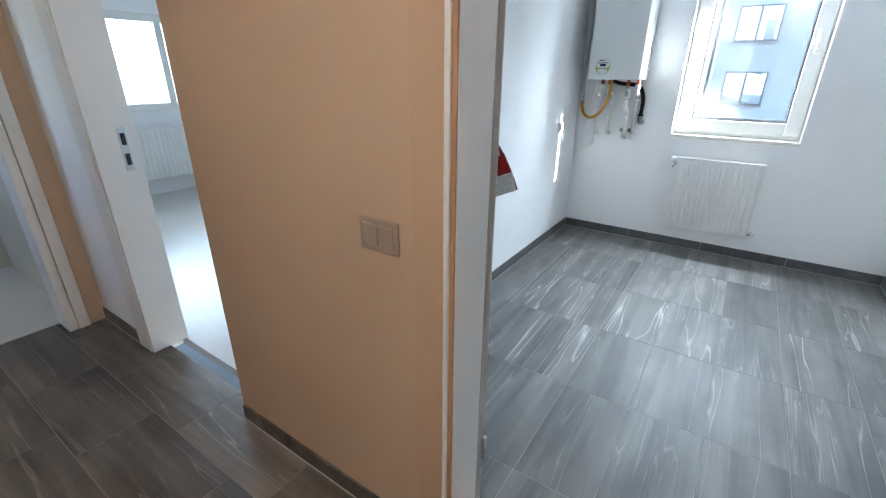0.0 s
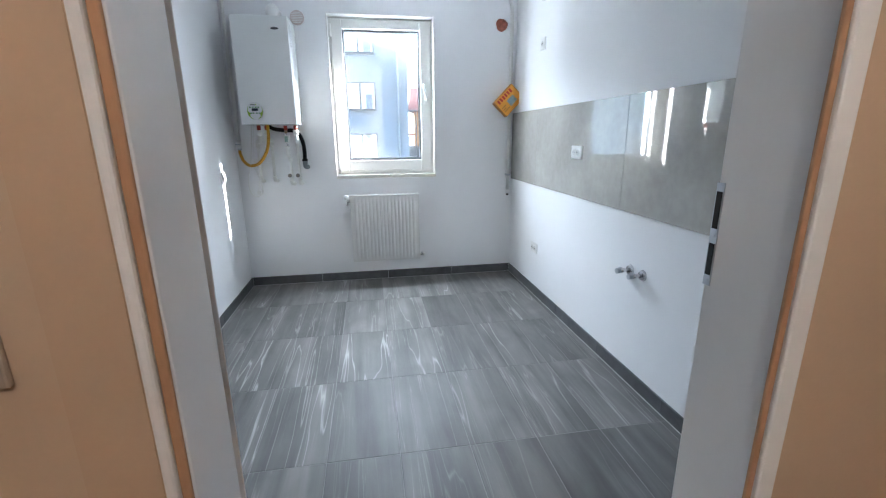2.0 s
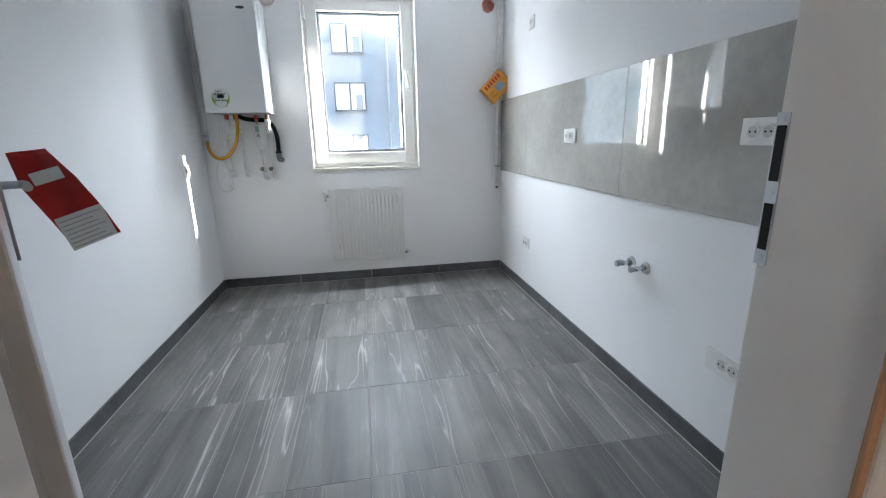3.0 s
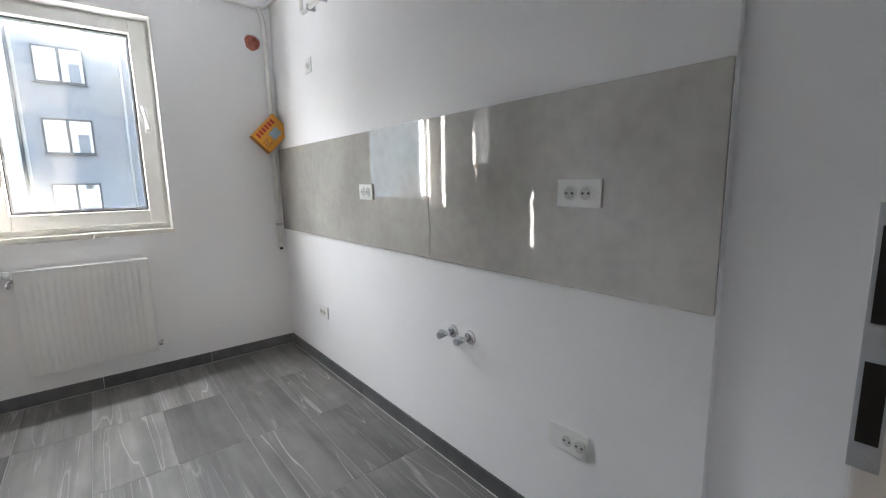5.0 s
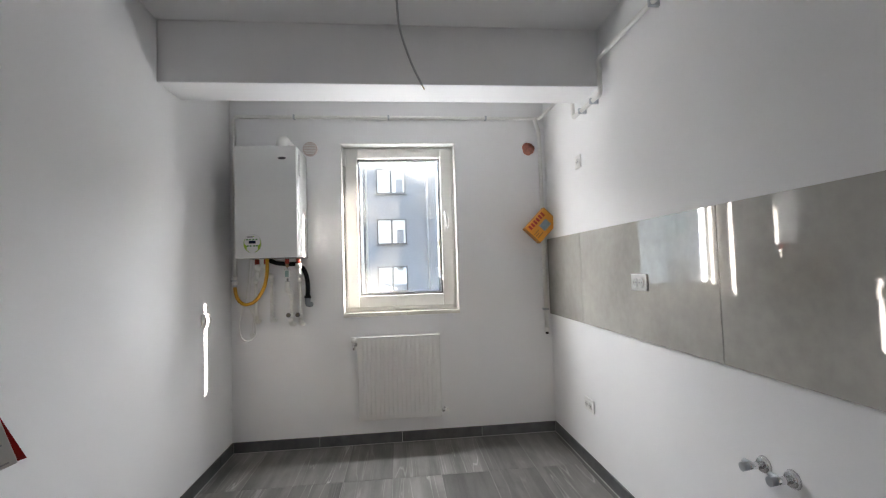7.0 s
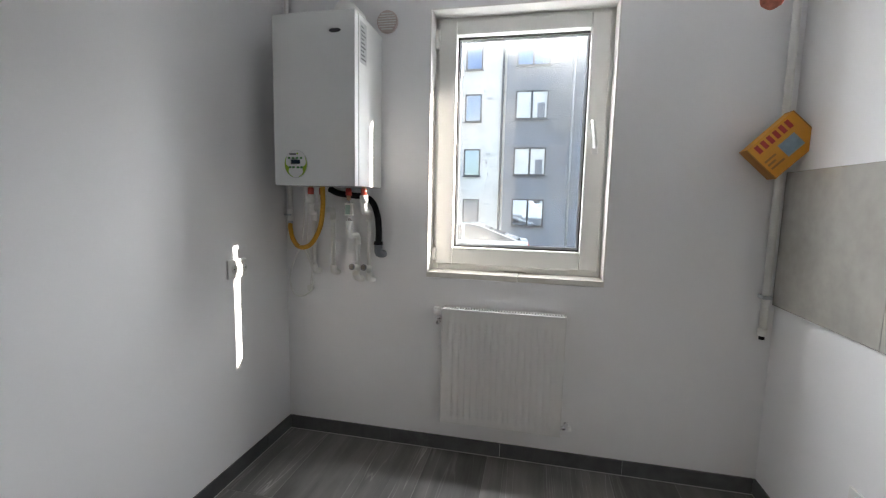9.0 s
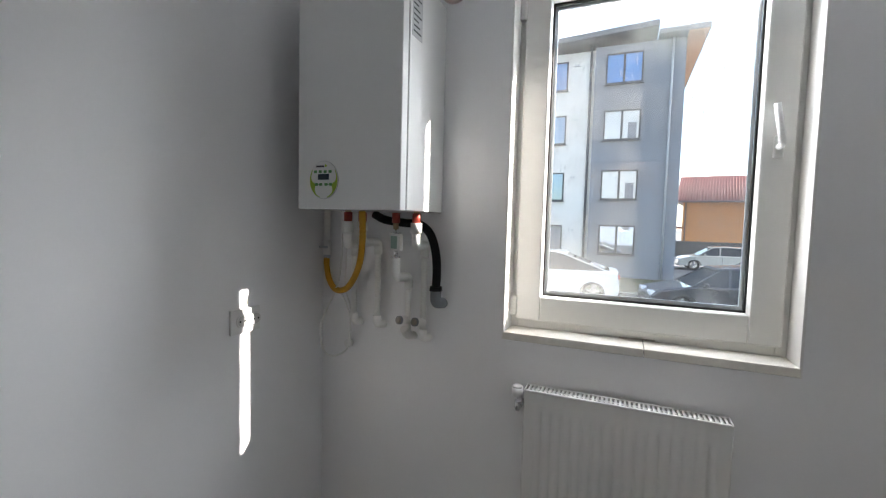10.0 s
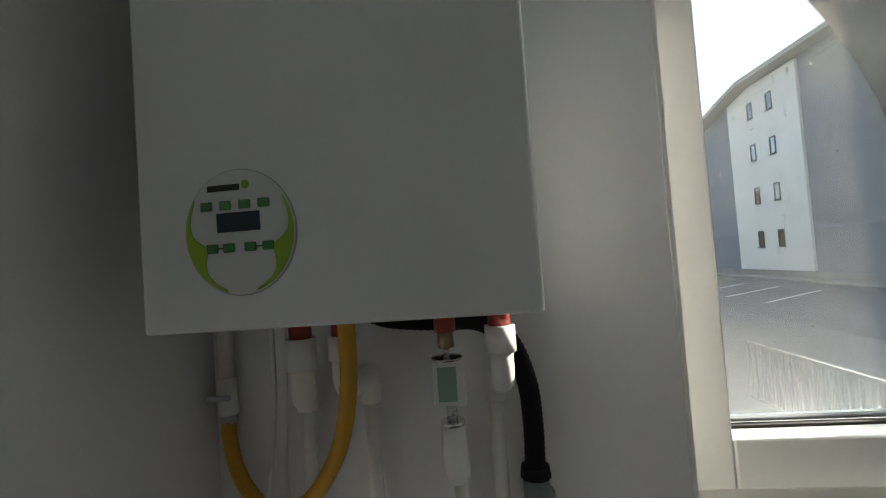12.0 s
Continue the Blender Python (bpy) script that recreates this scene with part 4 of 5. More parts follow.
part("end_elbow", tube(B(), bend([(-0.787, 4.425, 0.94), (-0.787, 4.455, 0.905), (-0.775, YN + 0.01, 0.90)], 0.018, 6), 0.0165, 16), PPR, mid)
for ob, x in ((mid, -0.787), (right_pipe, -0.722)):
    part("valve_stub", cyl(B(), (x, 4.455, 0.965), (x - 0.008, 4.405, 0.975), 0.0165), PPR, ob)
    cap = part("chrome_cap", cyl(B(), (x - 0.008, 4.406, 0.975), (x - 0.0095, 4.398, 0.9765), 0.0165, 0.0160), GREYPLASTIC, ob, "dark ring of the cap")
    part("dome", cyl(cyl(B(), (x - 0.0095, 4.398, 0.9765), (x - 0.0103, 4.395, 0.977), 0.0138, 0.0125), (x - 0.0103, 4.395, 0.977), (x - 0.0107, 4.3935, 0.9773), 0.0125, 0.007), BRONZE, cap, "domed nickel cap")

gas = thing("gas_pipe", "white painted gas pipe along walls and beam", "pipe", (XL + 0.04, 4.465, 2.43))
part("wall_pipe", tube(B(), bend([(-1.183, 4.468, 1.25), (-1.183, 4.468, 2.437), (1.13, 4.468, 2.43), (1.135, 4.30, 2.43), (1.138, 3.84, 2.43), (1.138, 3.84, 2.215), (1.138, 3.46, 2.215), (1.138, 3.46, 2.42), (1.138, 1.262, 2.40)], 0.03), 0.0128), PPR, gas)
part("riser", tube(B(), bend([(1.085, 4.455, 2.425), (1.116, 4.456, 2.33), (1.120, 4.458, 2.25), (1.120, 4.458, 0.79)], 0.03), 0.0150), PPR, gas)
part("end_valve", cyl(B(), (1.120, 4.458, 0.765), (1.120, 4.458, 0.80), 0.0185), PPR, gas)
part("end_plug", cyl(B(), (1.120, 4.458, 0.748), (1.120, 4.458, 0.766), 0.011), BLACK, gas)
for p in ((-0.75, 4.478, 2.435), (-0.05, 4.478, 2.434), (0.70, 4.478, 2.431)):
    part("clamp", box(B(), (p[0] - 0.007, p[1] - 0.024, p[2] - 0.014), (p[0] + 0.007, p[1] + 0.012, p[2] + 0.018), 0.002), STEEL, gas)
for y, z in ((3.72, 2.215), (3.56, 2.215), (2.95, 2.413)):
    part("clamp", box(B(), (1.122, y - 0.008, z - 0.016), (XR, y + 0.008, z + 0.016), 0.002), STEEL, gas)
part("clamp", box(B(), (1.101, 4.440, 0.93), (1.139, YN, 0.945), 0.002), STEEL, gas)
part("gas_cock", cyl(B(), (-1.183, 4.468, 1.20), (-1.183, 4.468, 1.262), 0.017, 0.014), PPR, gas)
part("cock_lever", box(B(), (-1.205, 4.440, 1.228), (-1.165, 4.449, 1.237), 0.002), STEEL, gas)

hose = thing("gas_hose", "yellow flexible gas hose looping to the boiler", "hose", (-1.183, 4.468, 1.2))
part("hose", tube(B(), glide([(-1.183, 4.468, 1.20), (-1.180, 4.462, 1.155), (-1.155, 4.45, 1.095), (-1.10, 4.425, 1.062), (-1.02, 4.39, 1.085), (-0.953, 4.36, 1.17), (-0.921, 4.335, 1.27), (-0.913, 4.32, BZ0)], 12), 0.0125, 14, 0.0007), YELLOW, hose)
part("ferrule", cyl(B(), (-1.183, 4.468, 1.185), (-1.183, 4.468, 1.212), 0.0145, seg=8), STEEL, hose)
drain = thing("drain_hose", "black corrugated drain hose below the boiler", "hose", (-0.669, 4.448, 1.1))
part("hose", tube(B(), glide([(-0.93, 4.43, 1.373), (-0.88, 4.43, 1.352), (-0.80, 4.44, 1.342), (-0.74, 4.44, 1.338), (-0.695, 4.44, 1.305), (-0.672, 4.443, 1.24), (-0.667, 4.448, 1.17), (-0.669, 4.448, 1.10)], 16), 0.0165, 16, 0.0012), BLACK, drain)
part("cuff", cyl(B(), (-0.669, 4.448, 1.092), (-0.669, 4.448, 1.108), 0.024, 0.022), BLACK, drain)
part("trap", tube(B(), bend([(-0.669, 4.448, 1.094), (-0.669, 4.448, 1.045), (-0.655, YN + 0.01, 1.04)], 0.02, 6), 0.0205, 18), GREYPLASTIC, drain, "grey plastic drain elbow")
cable = thing("sensor_cable", "thin white cable hanging in a loop under the boiler", "cable", (-1.12, 4.45, 1.06))
part("cable", tube(B(), glide([(-1.05, 4.38, BZ0), (-1.08, 4.43, 1.22), (-1.10, 4.43, 1.08), (-1.115, 4.39, 1.0), (-1.113, 4.345, 0.93), (-1.105, 4.34, 0.86), (-1.08, 4.34, 0.822), (-1.045, 4.36, 0.817), (-1.022, 4.40, 0.85), (-1.045, 4.44, 0.95), (-1.075, 4.43, 1.04), (-1.10, 4.42, 1.075)], 10), 0.0042, 8), PLASTIC, cable)
cable2 = thing("sensor_cable", "thin white cable with a round end tag", "cable", (-1.07, 4.46, 1.0))
part("cable", tube(B(), glide([(-1.04, 4.41, BZ0), (-1.065, 4.44, 1.2), (-1.075, 4.45, 1.07), (-1.055, 4.462, 0.97), (-1.068, 4.468, 0.85)], 10), 0.0028, 8), PLASTIC, cable2)
part("tag", cyl(B(), (-1.068, 4.458, 0.836), (-1.068, 4.478, 0.836), 0.017), PLASTIC, cable2)


# ---- water taps ----
def tap(at, label):
    ob = thing("angle_valve", label, "valve", at, "angle valves")
    part("rosette", cyl(B(), (0, 0, 0), (-0.012, 0, 0), 0.029, 0.022, 28), CHROME, ob, local=True)
    part("body", cyl(B(), (-0.012, 0, 0), (-0.062, 0, 0), 0.0115), CHROME, ob, local=True)
    part("outlet", cyl(B(), (-0.040, 0, 0), (-0.040, 0.038, 0.0), 0.0095), STEEL, ob, local=True)
    part("knob", cyl(B(), (-0.058, 0, 0), (-0.080, 0, 0), 0.013, 0.0145, 10), STEEL, ob, local=True)
    return ob


tap((XR, 2.431, 0.608), "chrome angle valve on the white wall")
tap((XR, 2.535, 0.606), "chrome angle valve on the white wall")

# ---- cardboard box wedged behind the pipe ----
cb = thing("cardboard_box", "small orange cardboard box wedged behind the pipe", "box", pose(1.085, 4.405, 1.578, 0, 44, 0))
part("carton", box(B(), (-0.080, -0.038, -0.108), (0.080, 0.03, 0.108), 0.002), CARD, cb, local=True)
part("lid_flap", box(B(), (-0.081, -0.039, 0.106), (0.081, 0.03, 0.1105), 0.001), CARDDARK, cb, local=True)
part("bottom_flap", box(B(), (-0.081, -0.039, -0.1105), (0.081, 0.03, -0.106), 0.001), CARDDARK, cb, local=True)
part("picture", box(B(), (-0.015, -0.0392, -0.02), (0.045, -0.0381, 0.055), 0.0003, 1), BLUEPRINT, cb, "blue product picture", local=True)
for i, w in enumerate((0.05, 0.035, 0.06)):
    part("print_bar", box(B(), (0.0 + i * 0.018, -0.0392, -0.095), (0.008 + i * 0.018, -0.0381, -0.095 + w)), CARDDARK, cb, local=True)
for i in range(6):
    part("letter_bar", box(B(), (-0.070, -0.0392, -0.085 + i * 0.028), (-0.035, -0.0381, -0.068 + i * 0.028)), REDPRINT, cb, local=True)

# ---- packaging hung on the door handle ----
HM = pose(-0.782, 2.03, 1.045, 0, 0, 42) @ pose(0, 0, 0, 0, -16, 0)
bag = thing("packaging_sleeve", "red and white glossy packaging hung on the door handle", "packaging", HM)
bm = B()
rows, cols = 12, 8
gv = []
for j in range(rows + 1):
    z = 0.14 - 0.25 * j / rows
    wdt = 0.036 + 0.018 * min(1.0, j / 4)
    gv.append([bm.verts.new(((-1 + 2 * i / cols) * wdt + 0.03 * j / rows, 0.012 * math.sin(i * 0.9 + j * 0.35) - 0.006 * math.cos(j * 0.8), z - 0.012 * (i / cols))) for i in range(cols + 1)])
for a, b in zip(gv, gv[1:]):
    for i in range(cols):
        bm.faces.new((a[i], a[i + 1], b[i + 1], b[i])).smooth = True
bmesh.ops.solidify(bm, geom=bm.faces, thickness=0.004)
part("sleeve", bm, REDPRINT, bag, local=True)
part("leaflet", box(B(), (-0.03, -0.024, -0.118), (0.072, -0.02, -0.03), 0.001), PAPER, bag, "white printed leaflet", local=True)
for i in range(7):
    part("print_line", box(B(), (-0.025, -0.0252, -0.112 + i * 0.0115), (0.062 - 0.01 * (i % 3), -0.0243, -0.109 + i * 0.0115)), STICKER, bag, local=True)
part("window_cutout", box(B(), (-0.024, -0.022, 0.055), (0.036, -0.0195, 0.085), 0.001), PAPER, bag, local=True)

# ---- bare ceiling cable ----
wire = thing("ceiling_cable", "bare cable hanging from the kitchen ceiling", "cable", (0.02, 2.85, ZC))
part("cable", tube(B(), glide([(0.0, 2.85, ZC), (0.005, 2.85, 2.5), (0.02, 2.85, 2.36), (0.03, 2.85, 2.22), (0.07, 2.86, 2.09), (0.112, 2.87, 2.0)], 8), 0.0045, 8), STICKER, wire)
part("bare_end", cyl(B(), (0.112, 2.87, 2.0), (0.122, 2.873, 1.982), 0.0025, seg=8), BRASS, wire)

# ---- outdoors ----
ZG = -1.2
bm = B()
box(bm, (-900, -900, ZG - 1), (900, 900, ZG))
fixed("ground", bm, ASPHALT, "worn grey asphalt of the car park", "ground")
fixed("lawn", box(B(), (-12, 20.5, ZG), (2.0, 25.8, ZG + 0.10), 0.03), GRASS, "strip of dry grass before the grey building", "lawn")
fixed("kerb", box(B(), (-12, 20.35, ZG), (2.15, 20.5, ZG + 0.13), 0.02), CONCRETE, "pale concrete kerb", "kerb")
fixed("pavement", box(B(), (17.2, 12.0, ZG), (18.6, 44.0, ZG + 0.12), 0.02), CONCRETE, "pale concrete pavement along the gabled building", "pavement")
for i, (a, b) in enumerate((((10.7, 31.9), (15.2, 35.5)), ((10.5, 28.8), (15.0, 32.3)), ((10.6, 25.95), (15.1, 29.3)), ((10.6, 23.0), (15.1, 26.3)))):
    d = Vector((b[0] - a[0], b[1] - a[1], 0))
    ob = fixed("parking_line", box(B(), (0, -0.06, 0.0), (d.length, 0.06, 0.005)), LINE, "white painted parking line", "road marking")
    ob.matrix_basis = pose(a[0], a[1], ZG, 0, 0, math.degrees(math.atan2(d.y, d.x)))


def facade_window(parent, x0, x1, z0, z1, y, split=True, mat=WINDARK):
    """A window of two lights in a facade that faces -y at depth y, in the house's own metres."""
    w = part("window", box(B(), (x0 + 0.05, y - 0.015, z0 + 0.05), (x1 - 0.05, y - 0.005, z1 - 0.05)), mat, parent, local=True)
    bm = B()
    bars = [(x0, x0 + 0.07, z0, z1), (x1 - 0.07, x1, z0, z1), (x0 + 0.07, x1 - 0.07, z0, z0 + 0.07), (x0 + 0.07, x1 - 0.07, z1 - 0.07, z1)]
    if split:
        xm = (x0 + x1) / 2
        bars.append((xm - 0.05, xm + 0.05, z0 + 0.07, z1 - 0.07))
    for a, b, c, d in bars:
        box(bm, (a, y - 0.05, c), (b, y - 0.003, d))
    part("frame", bm, WINFRAME, w, local=True)
    part("sill", box(B(), (x0 - 0.05, y - 0.12, z0 - 0.05), (x1 + 0.05, y - 0.003, z0 - 0.003)), FASCIA, w, local=True)
    return w


# apartment block across the car park
BLIND = material("pale_blind_behind_glass", (0.72, 0.72, 0.70), 0.15, vary=0.03, scale=2.0, bump=0.0)
# the sky's reflection in these panes is painted as a blue base colour
BLUEPANE = material("pane_painted_sky_blue", (0.12, 0.25, 0.50), 0.08, vary=0.1, scale=1.0, bump=0.0)
apt = thing("apartment_building", "four-storey grey and cream apartment block with dark windows", "building", pose(2.2, 25.9, ZG))
part("grey_wall", box(B(), (-3.95, 0, 0), (0, 13.0, 11.35)), GREYRENDER, apt, "blue-grey rendered wall", local=True)
part("cream_wall", box(B(), (-22, 0.25, 0), (-3.952, 13.0, 11.3)), WHITERENDER, apt, "cream rendered wall", local=True)
rows_z = [1.25, 3.95, 6.85, 9.55]
for k, z in enumerate(rows_z):
    facade_window(apt, -3.44, -1.77, z - 0.05, z + 1.4, 0.0, True, BLUEPANE if k == 3 else (WINDARK if k == 0 else BLIND))
    if k in (1, 2):
        part("curtain", box(B(), (-2.32, -0.022, z + 0.0), (-1.94, -0.016, z + 0.78)), GREYRENDER, apt, "grey blind half lowered", local=True)
    facade_window(apt, -6.15, -5.25, z - 0.1, z + 1.35, 0.25, False, BLUEPANE if k == 3 else WINDARK)
    bay = part("bay", box(B(), (-9.05, -0.85, z - 1.1), (-6.85, 0.248, z + 1.75)), WHITERENDER, apt, "projecting cream bay", local=True)
    part("bay_window", box(B(), (-8.75, -0.9, z - 0.2), (-7.0, -0.86, z + 1.25)), BLUEPANE, bay, local=True)
    part("bay_side_window", box(B(), (-6.845, -0.7, z - 0.2), (-6.81, 0.1, z + 1.25)), BLUEPANE, bay, local=True)
    bm = B()
    for y0, y1, z0, z1 in ((-0.75, -0.68, z - 0.25, z + 1.3), (0.08, 0.15, z - 0.25, z + 1.3), (-0.68, 0.08, z - 0.25, z - 0.19), (-0.68, 0.08, z + 1.24, z + 1.3)):
        box(bm, (-6.843, y0, z0), (-6.79, y1, z1))
    part("bay_frame", bm, WINFRAME, bay, local=True)
    for x0 in (-11.2, -13.4, -17.6, -19.8):
        facade_window(apt, x0, x0 + 1.35, z - 0.1, z + 1.35, 0.25, True, BLUEPANE if k == 3 else WINDARK)
    for dx in (-4.9, -4.75):
        part("vent_stub", cyl(B(), (dx, 0.25, z + 1.1), (dx, 0.12, z + 1.1), 0.05, seg=10), STICKER, apt, local=True)
part("downpipe", cyl(B(), (-4.15, 0.18, 0), (-4.15, 0.18, 11.7), 0.06, seg=12), FASCIA, apt, local=True)
part("downpipe", cyl(B(), (-0.55, -0.08, 0), (-0.55, -0.08, 11.6), 0.05, seg=12), STICKER, apt, local=True)
unit = part("air_conditioner", box(B(), (-6.76, -0.15, 9.1), (-6.26, 0.245, 9.55), 0.03), PLASTIC, apt, local=True)
part("fan_grille", cyl(B(), (-6.51, -0.151, 9.32), (-6.51, -0.17, 9.32), 0.17, seg=20), GREYPLASTIC, unit, local=True)
bm = B()
prism(bm, [(-7.6, 11.35), (-1.2, 11.75), (-1.2, 12.0), (-7.6, 11.6)], lambda u, v, d: (u, d, v), -0.75, 13.5)
part("roof", bm, FASCIA, apt, "dark grey metal roof edge", local=True)
bm = B()
prism(bm, [(-1.2, 11.36), (0.85, 11.40), (0.85, 11.62), (-1.2, 11.58)], lambda u, v, d: (u, d, v), -0.7, 13.5)
part("roof", bm, FASCIA, apt, "dark grey metal roof edge", local=True)
bm = B()
prism(bm, [(0.0, 11.39), (0.8, 11.40), (0.8, 11.43), (0.0, 11.42)], lambda u, v, d: (u, d, v - 0.05), -0.65, 13.4)
part("soffit", bm, SOFFIT, apt, "orange wooden soffit", local=True)
bm = B()
prism(bm, [(-22, 11.5), (-7.7, 11.75), (-7.7, 12.0), (-22, 11.75)], lambda u, v, d: (u, d, v), -0.6, 13.5)
part("roof", bm, FASCIA, apt, "dark grey metal roof edge", local=True)

# orange house with a red roof
oh = thing("orange_house", "long orange rendered house with a red tiled roof", "house", pose(5.4, 53.6, ZG, 0, 0, -10))
part("wall", box(B(), (0, 0, 0), (13.2, 10.0, 5.45)), ORANGERENDER, oh, local=True)
bm = B()
e0, e1, zr = (-0.7, -0.8, 5.35), (13.9, 10.8, 5.35), 8.4
pts = [bm.verts.new(p) for p in ((e0[0], e0[1], 5.35), (e1[0], e0[1], 5.35), (e1[0], e1[1], 5.35), (e0[0], e1[1], 5.35), (e0[0], 5.0, zr), (11.0, 5.0, zr))]
for q in ((0, 1, 5, 4), (1, 2, 5), (2, 3, 4, 5), (3, 0, 4), (0, 3, 2, 1)):
    bm.faces.new([pts[i] for i in q])
roof = part("roof", bm, ROOFTILE, oh, "red metal tile roof", local=True)
bm = B()
for i in range(58):
    x = e0[0] + 0.15 + i * 0.25
    t1 = min(1.0, (e1[0] - x) / 2.9)
    tube(bm, [(x, e0[1], 5.4), (x, e0[1] + 5.8 * t1, 5.4 + 3.05 * t1)], 0.05, 5)
part("roof_ribs", bm, ROOFTILE, roof, local=True)
part("gutter", cyl(B(), (-0.7, -0.85, 5.33), (13.9, -0.85, 5.33), 0.09, seg=10), FASCIA, oh, local=True)
part("downpipe", cyl(B(), (7.0, -0.1, 0), (7.0, -0.1, 5.3), 0.06, seg=8), FASCIA, oh, local=True)
part("downpipe", cyl(B(), (0.25, -0.1, 0), (0.25, -0.1, 5.3), 0.06, seg=8), FASCIA, oh, local=True)
facade_window(oh, 10.9, 11.7, 1.3, 1.9, 0.0, False)
part("porch_roof", box(B(), (-2.6, -0.2, 2.6), (-0.05, 3.0, 2.8)), ROOFTILE, oh, local=True)
part("porch_post", box(B(), (-2.5, -0.1, 0), (-2.35, 0.05, 2.6)), WOODRAIL, oh, local=True)

# far red-roofed house and steel stair tower
fh = thing("far_house", "pale far house with a red roof", "house", pose(26.8, 74, ZG))
part("wall", box(B(), (0, 0, 0), (9, 9, 6.2)), WHITERENDER, fh, local=True)
bm = B()
prism(bm, [(-0.6, 6.1), (9.6, 6.1), (4.5, 10.0)], lambda u, v, d: (d, u, v), -0.6, 9.6)
part("roof", bm, ROOFTILE, fh, local=True)
st = thing("stair_tower", "dark steel outdoor stair tower", "stair tower", pose(21.2, 55.5, ZG, 0, 0, 4))
for x in (0, 1.5, 3.0):
    for y in (0, 2.5):
        part("post", box(B(), (x - 0.08, y - 0.08, 0), (x + 0.08, y + 0.08, 8.6)), FASCIA, st, local=True)
for k in range(5):
    z = 1.6 + 1.6 * k
    part("landing", box(B(), (-0.1, -0.1, z), (3.1, 2.6, z + 0.12)), FASCIA, st, local=True)
    part("rail", box(B(), (-0.1, -0.1, z + 0.9), (3.1, -0.04, z + 0.96)), FASCIA, st, local=True)
    part("flight", tube(B(), [(0.1, 0.4, z - 1.5), (2.9, 0.4, z)], 0.09, 4), FASCIA, st, local=True)

# gabled block on the far side
gb = thing("gabled_building", "tall cream and grey gabled block with small windows", "building", pose(18.9, 42.0, ZG, 0, 0, -90))
prof = [(-2.0, 0), (19, 0), (19, 13.4), (5.5, 13.75), (-2.0, 12.4)]
part("grey_wall", prism(B(), prof, lambda u, v, d: (u, d, v), 0.0, 14.0), GREYRENDER, gb, "grey rendered gable wall", local=True)
part("cream_wall", prism(B(), [(2.7, 0.5), (10.2, 0.5), (10.2, 13.5), (5.5, 13.6), (2.7, 13.1)], lambda u, v, d: (u, d, v), -0.18, -0.004), WHITERENDER, gb, "cream rendered gable panel", local=True)
bm = B()
prism(bm, [(-2.5, 12.2), (5.5, 13.75), (19.8, 13.4), (19.8, 13.7), (5.5, 14.05), (-2.5, 12.5)], lambda u, v, d: (u, d, v), -1.1, 14.8)
part("roof", bm, WOODRAIL, gb, "weathered grey roof edge", local=True)
for z in (2.1, 5.2, 8.3, 11.3):
    for u in (5.2, 7.3):
        facade_window(gb, u, u + 0.6, z, z + 1.15, -0.18, False)
    facade_window(gb, 16.0, 17.4, z, z + 1.4, 0.0, True)
part("plinth", box(B(), (0, -0.25, 0), (19, -0.19, 0.45)), CONCRETE, gb, local=True)

# fence, rail and mast
fence = thing("panel_fence", "low dark grey panel fence", "fence", pose(-6, 47.0, ZG, 0, 0, -4))
for i in range(15):
    part("panel", box(B(), (i * 2.0 + 0.05, -0.03, 0.05), (i * 2.0 + 1.95, 0.03, 1.5)), FENCE, fence, local=True)
    part("post", box(B(), (i * 2.0 - 0.05, -0.05, 0), (i * 2.0 + 0.05, 0.05, 1.6)), FENCE, fence, local=True)
rail = thing("railing", "grey slatted metal railing beside the ramp", "railing", pose(3.37, 11.3, ZG, 0, 0, -88))
part("top_rail", box(B(), (0, -0.025, 0.96), (4.2, 0.025, 1.01)), WOODRAIL, rail, local=True)
part("bottom_rail", box(B(), (0, -0.02, 0.1), (4.2, 0.02, 0.14)), WOODRAIL, rail, local=True)
for i in range(30):
    part("baluster", box(B(), (0.03 + i * 0.14, -0.012, 0.14), (0.075 + i * 0.14, 0.012, 0.96)), WOODRAIL, rail, local=True)
mast = thing("mast", "thin pale mast behind the orange house", "mast", (19.0, 66, ZG))
part("pole", cyl(B(), (19.0, 66, ZG), (19.0, 66, 12.3), 0.09, 0.05, 8), STICKER, mast)


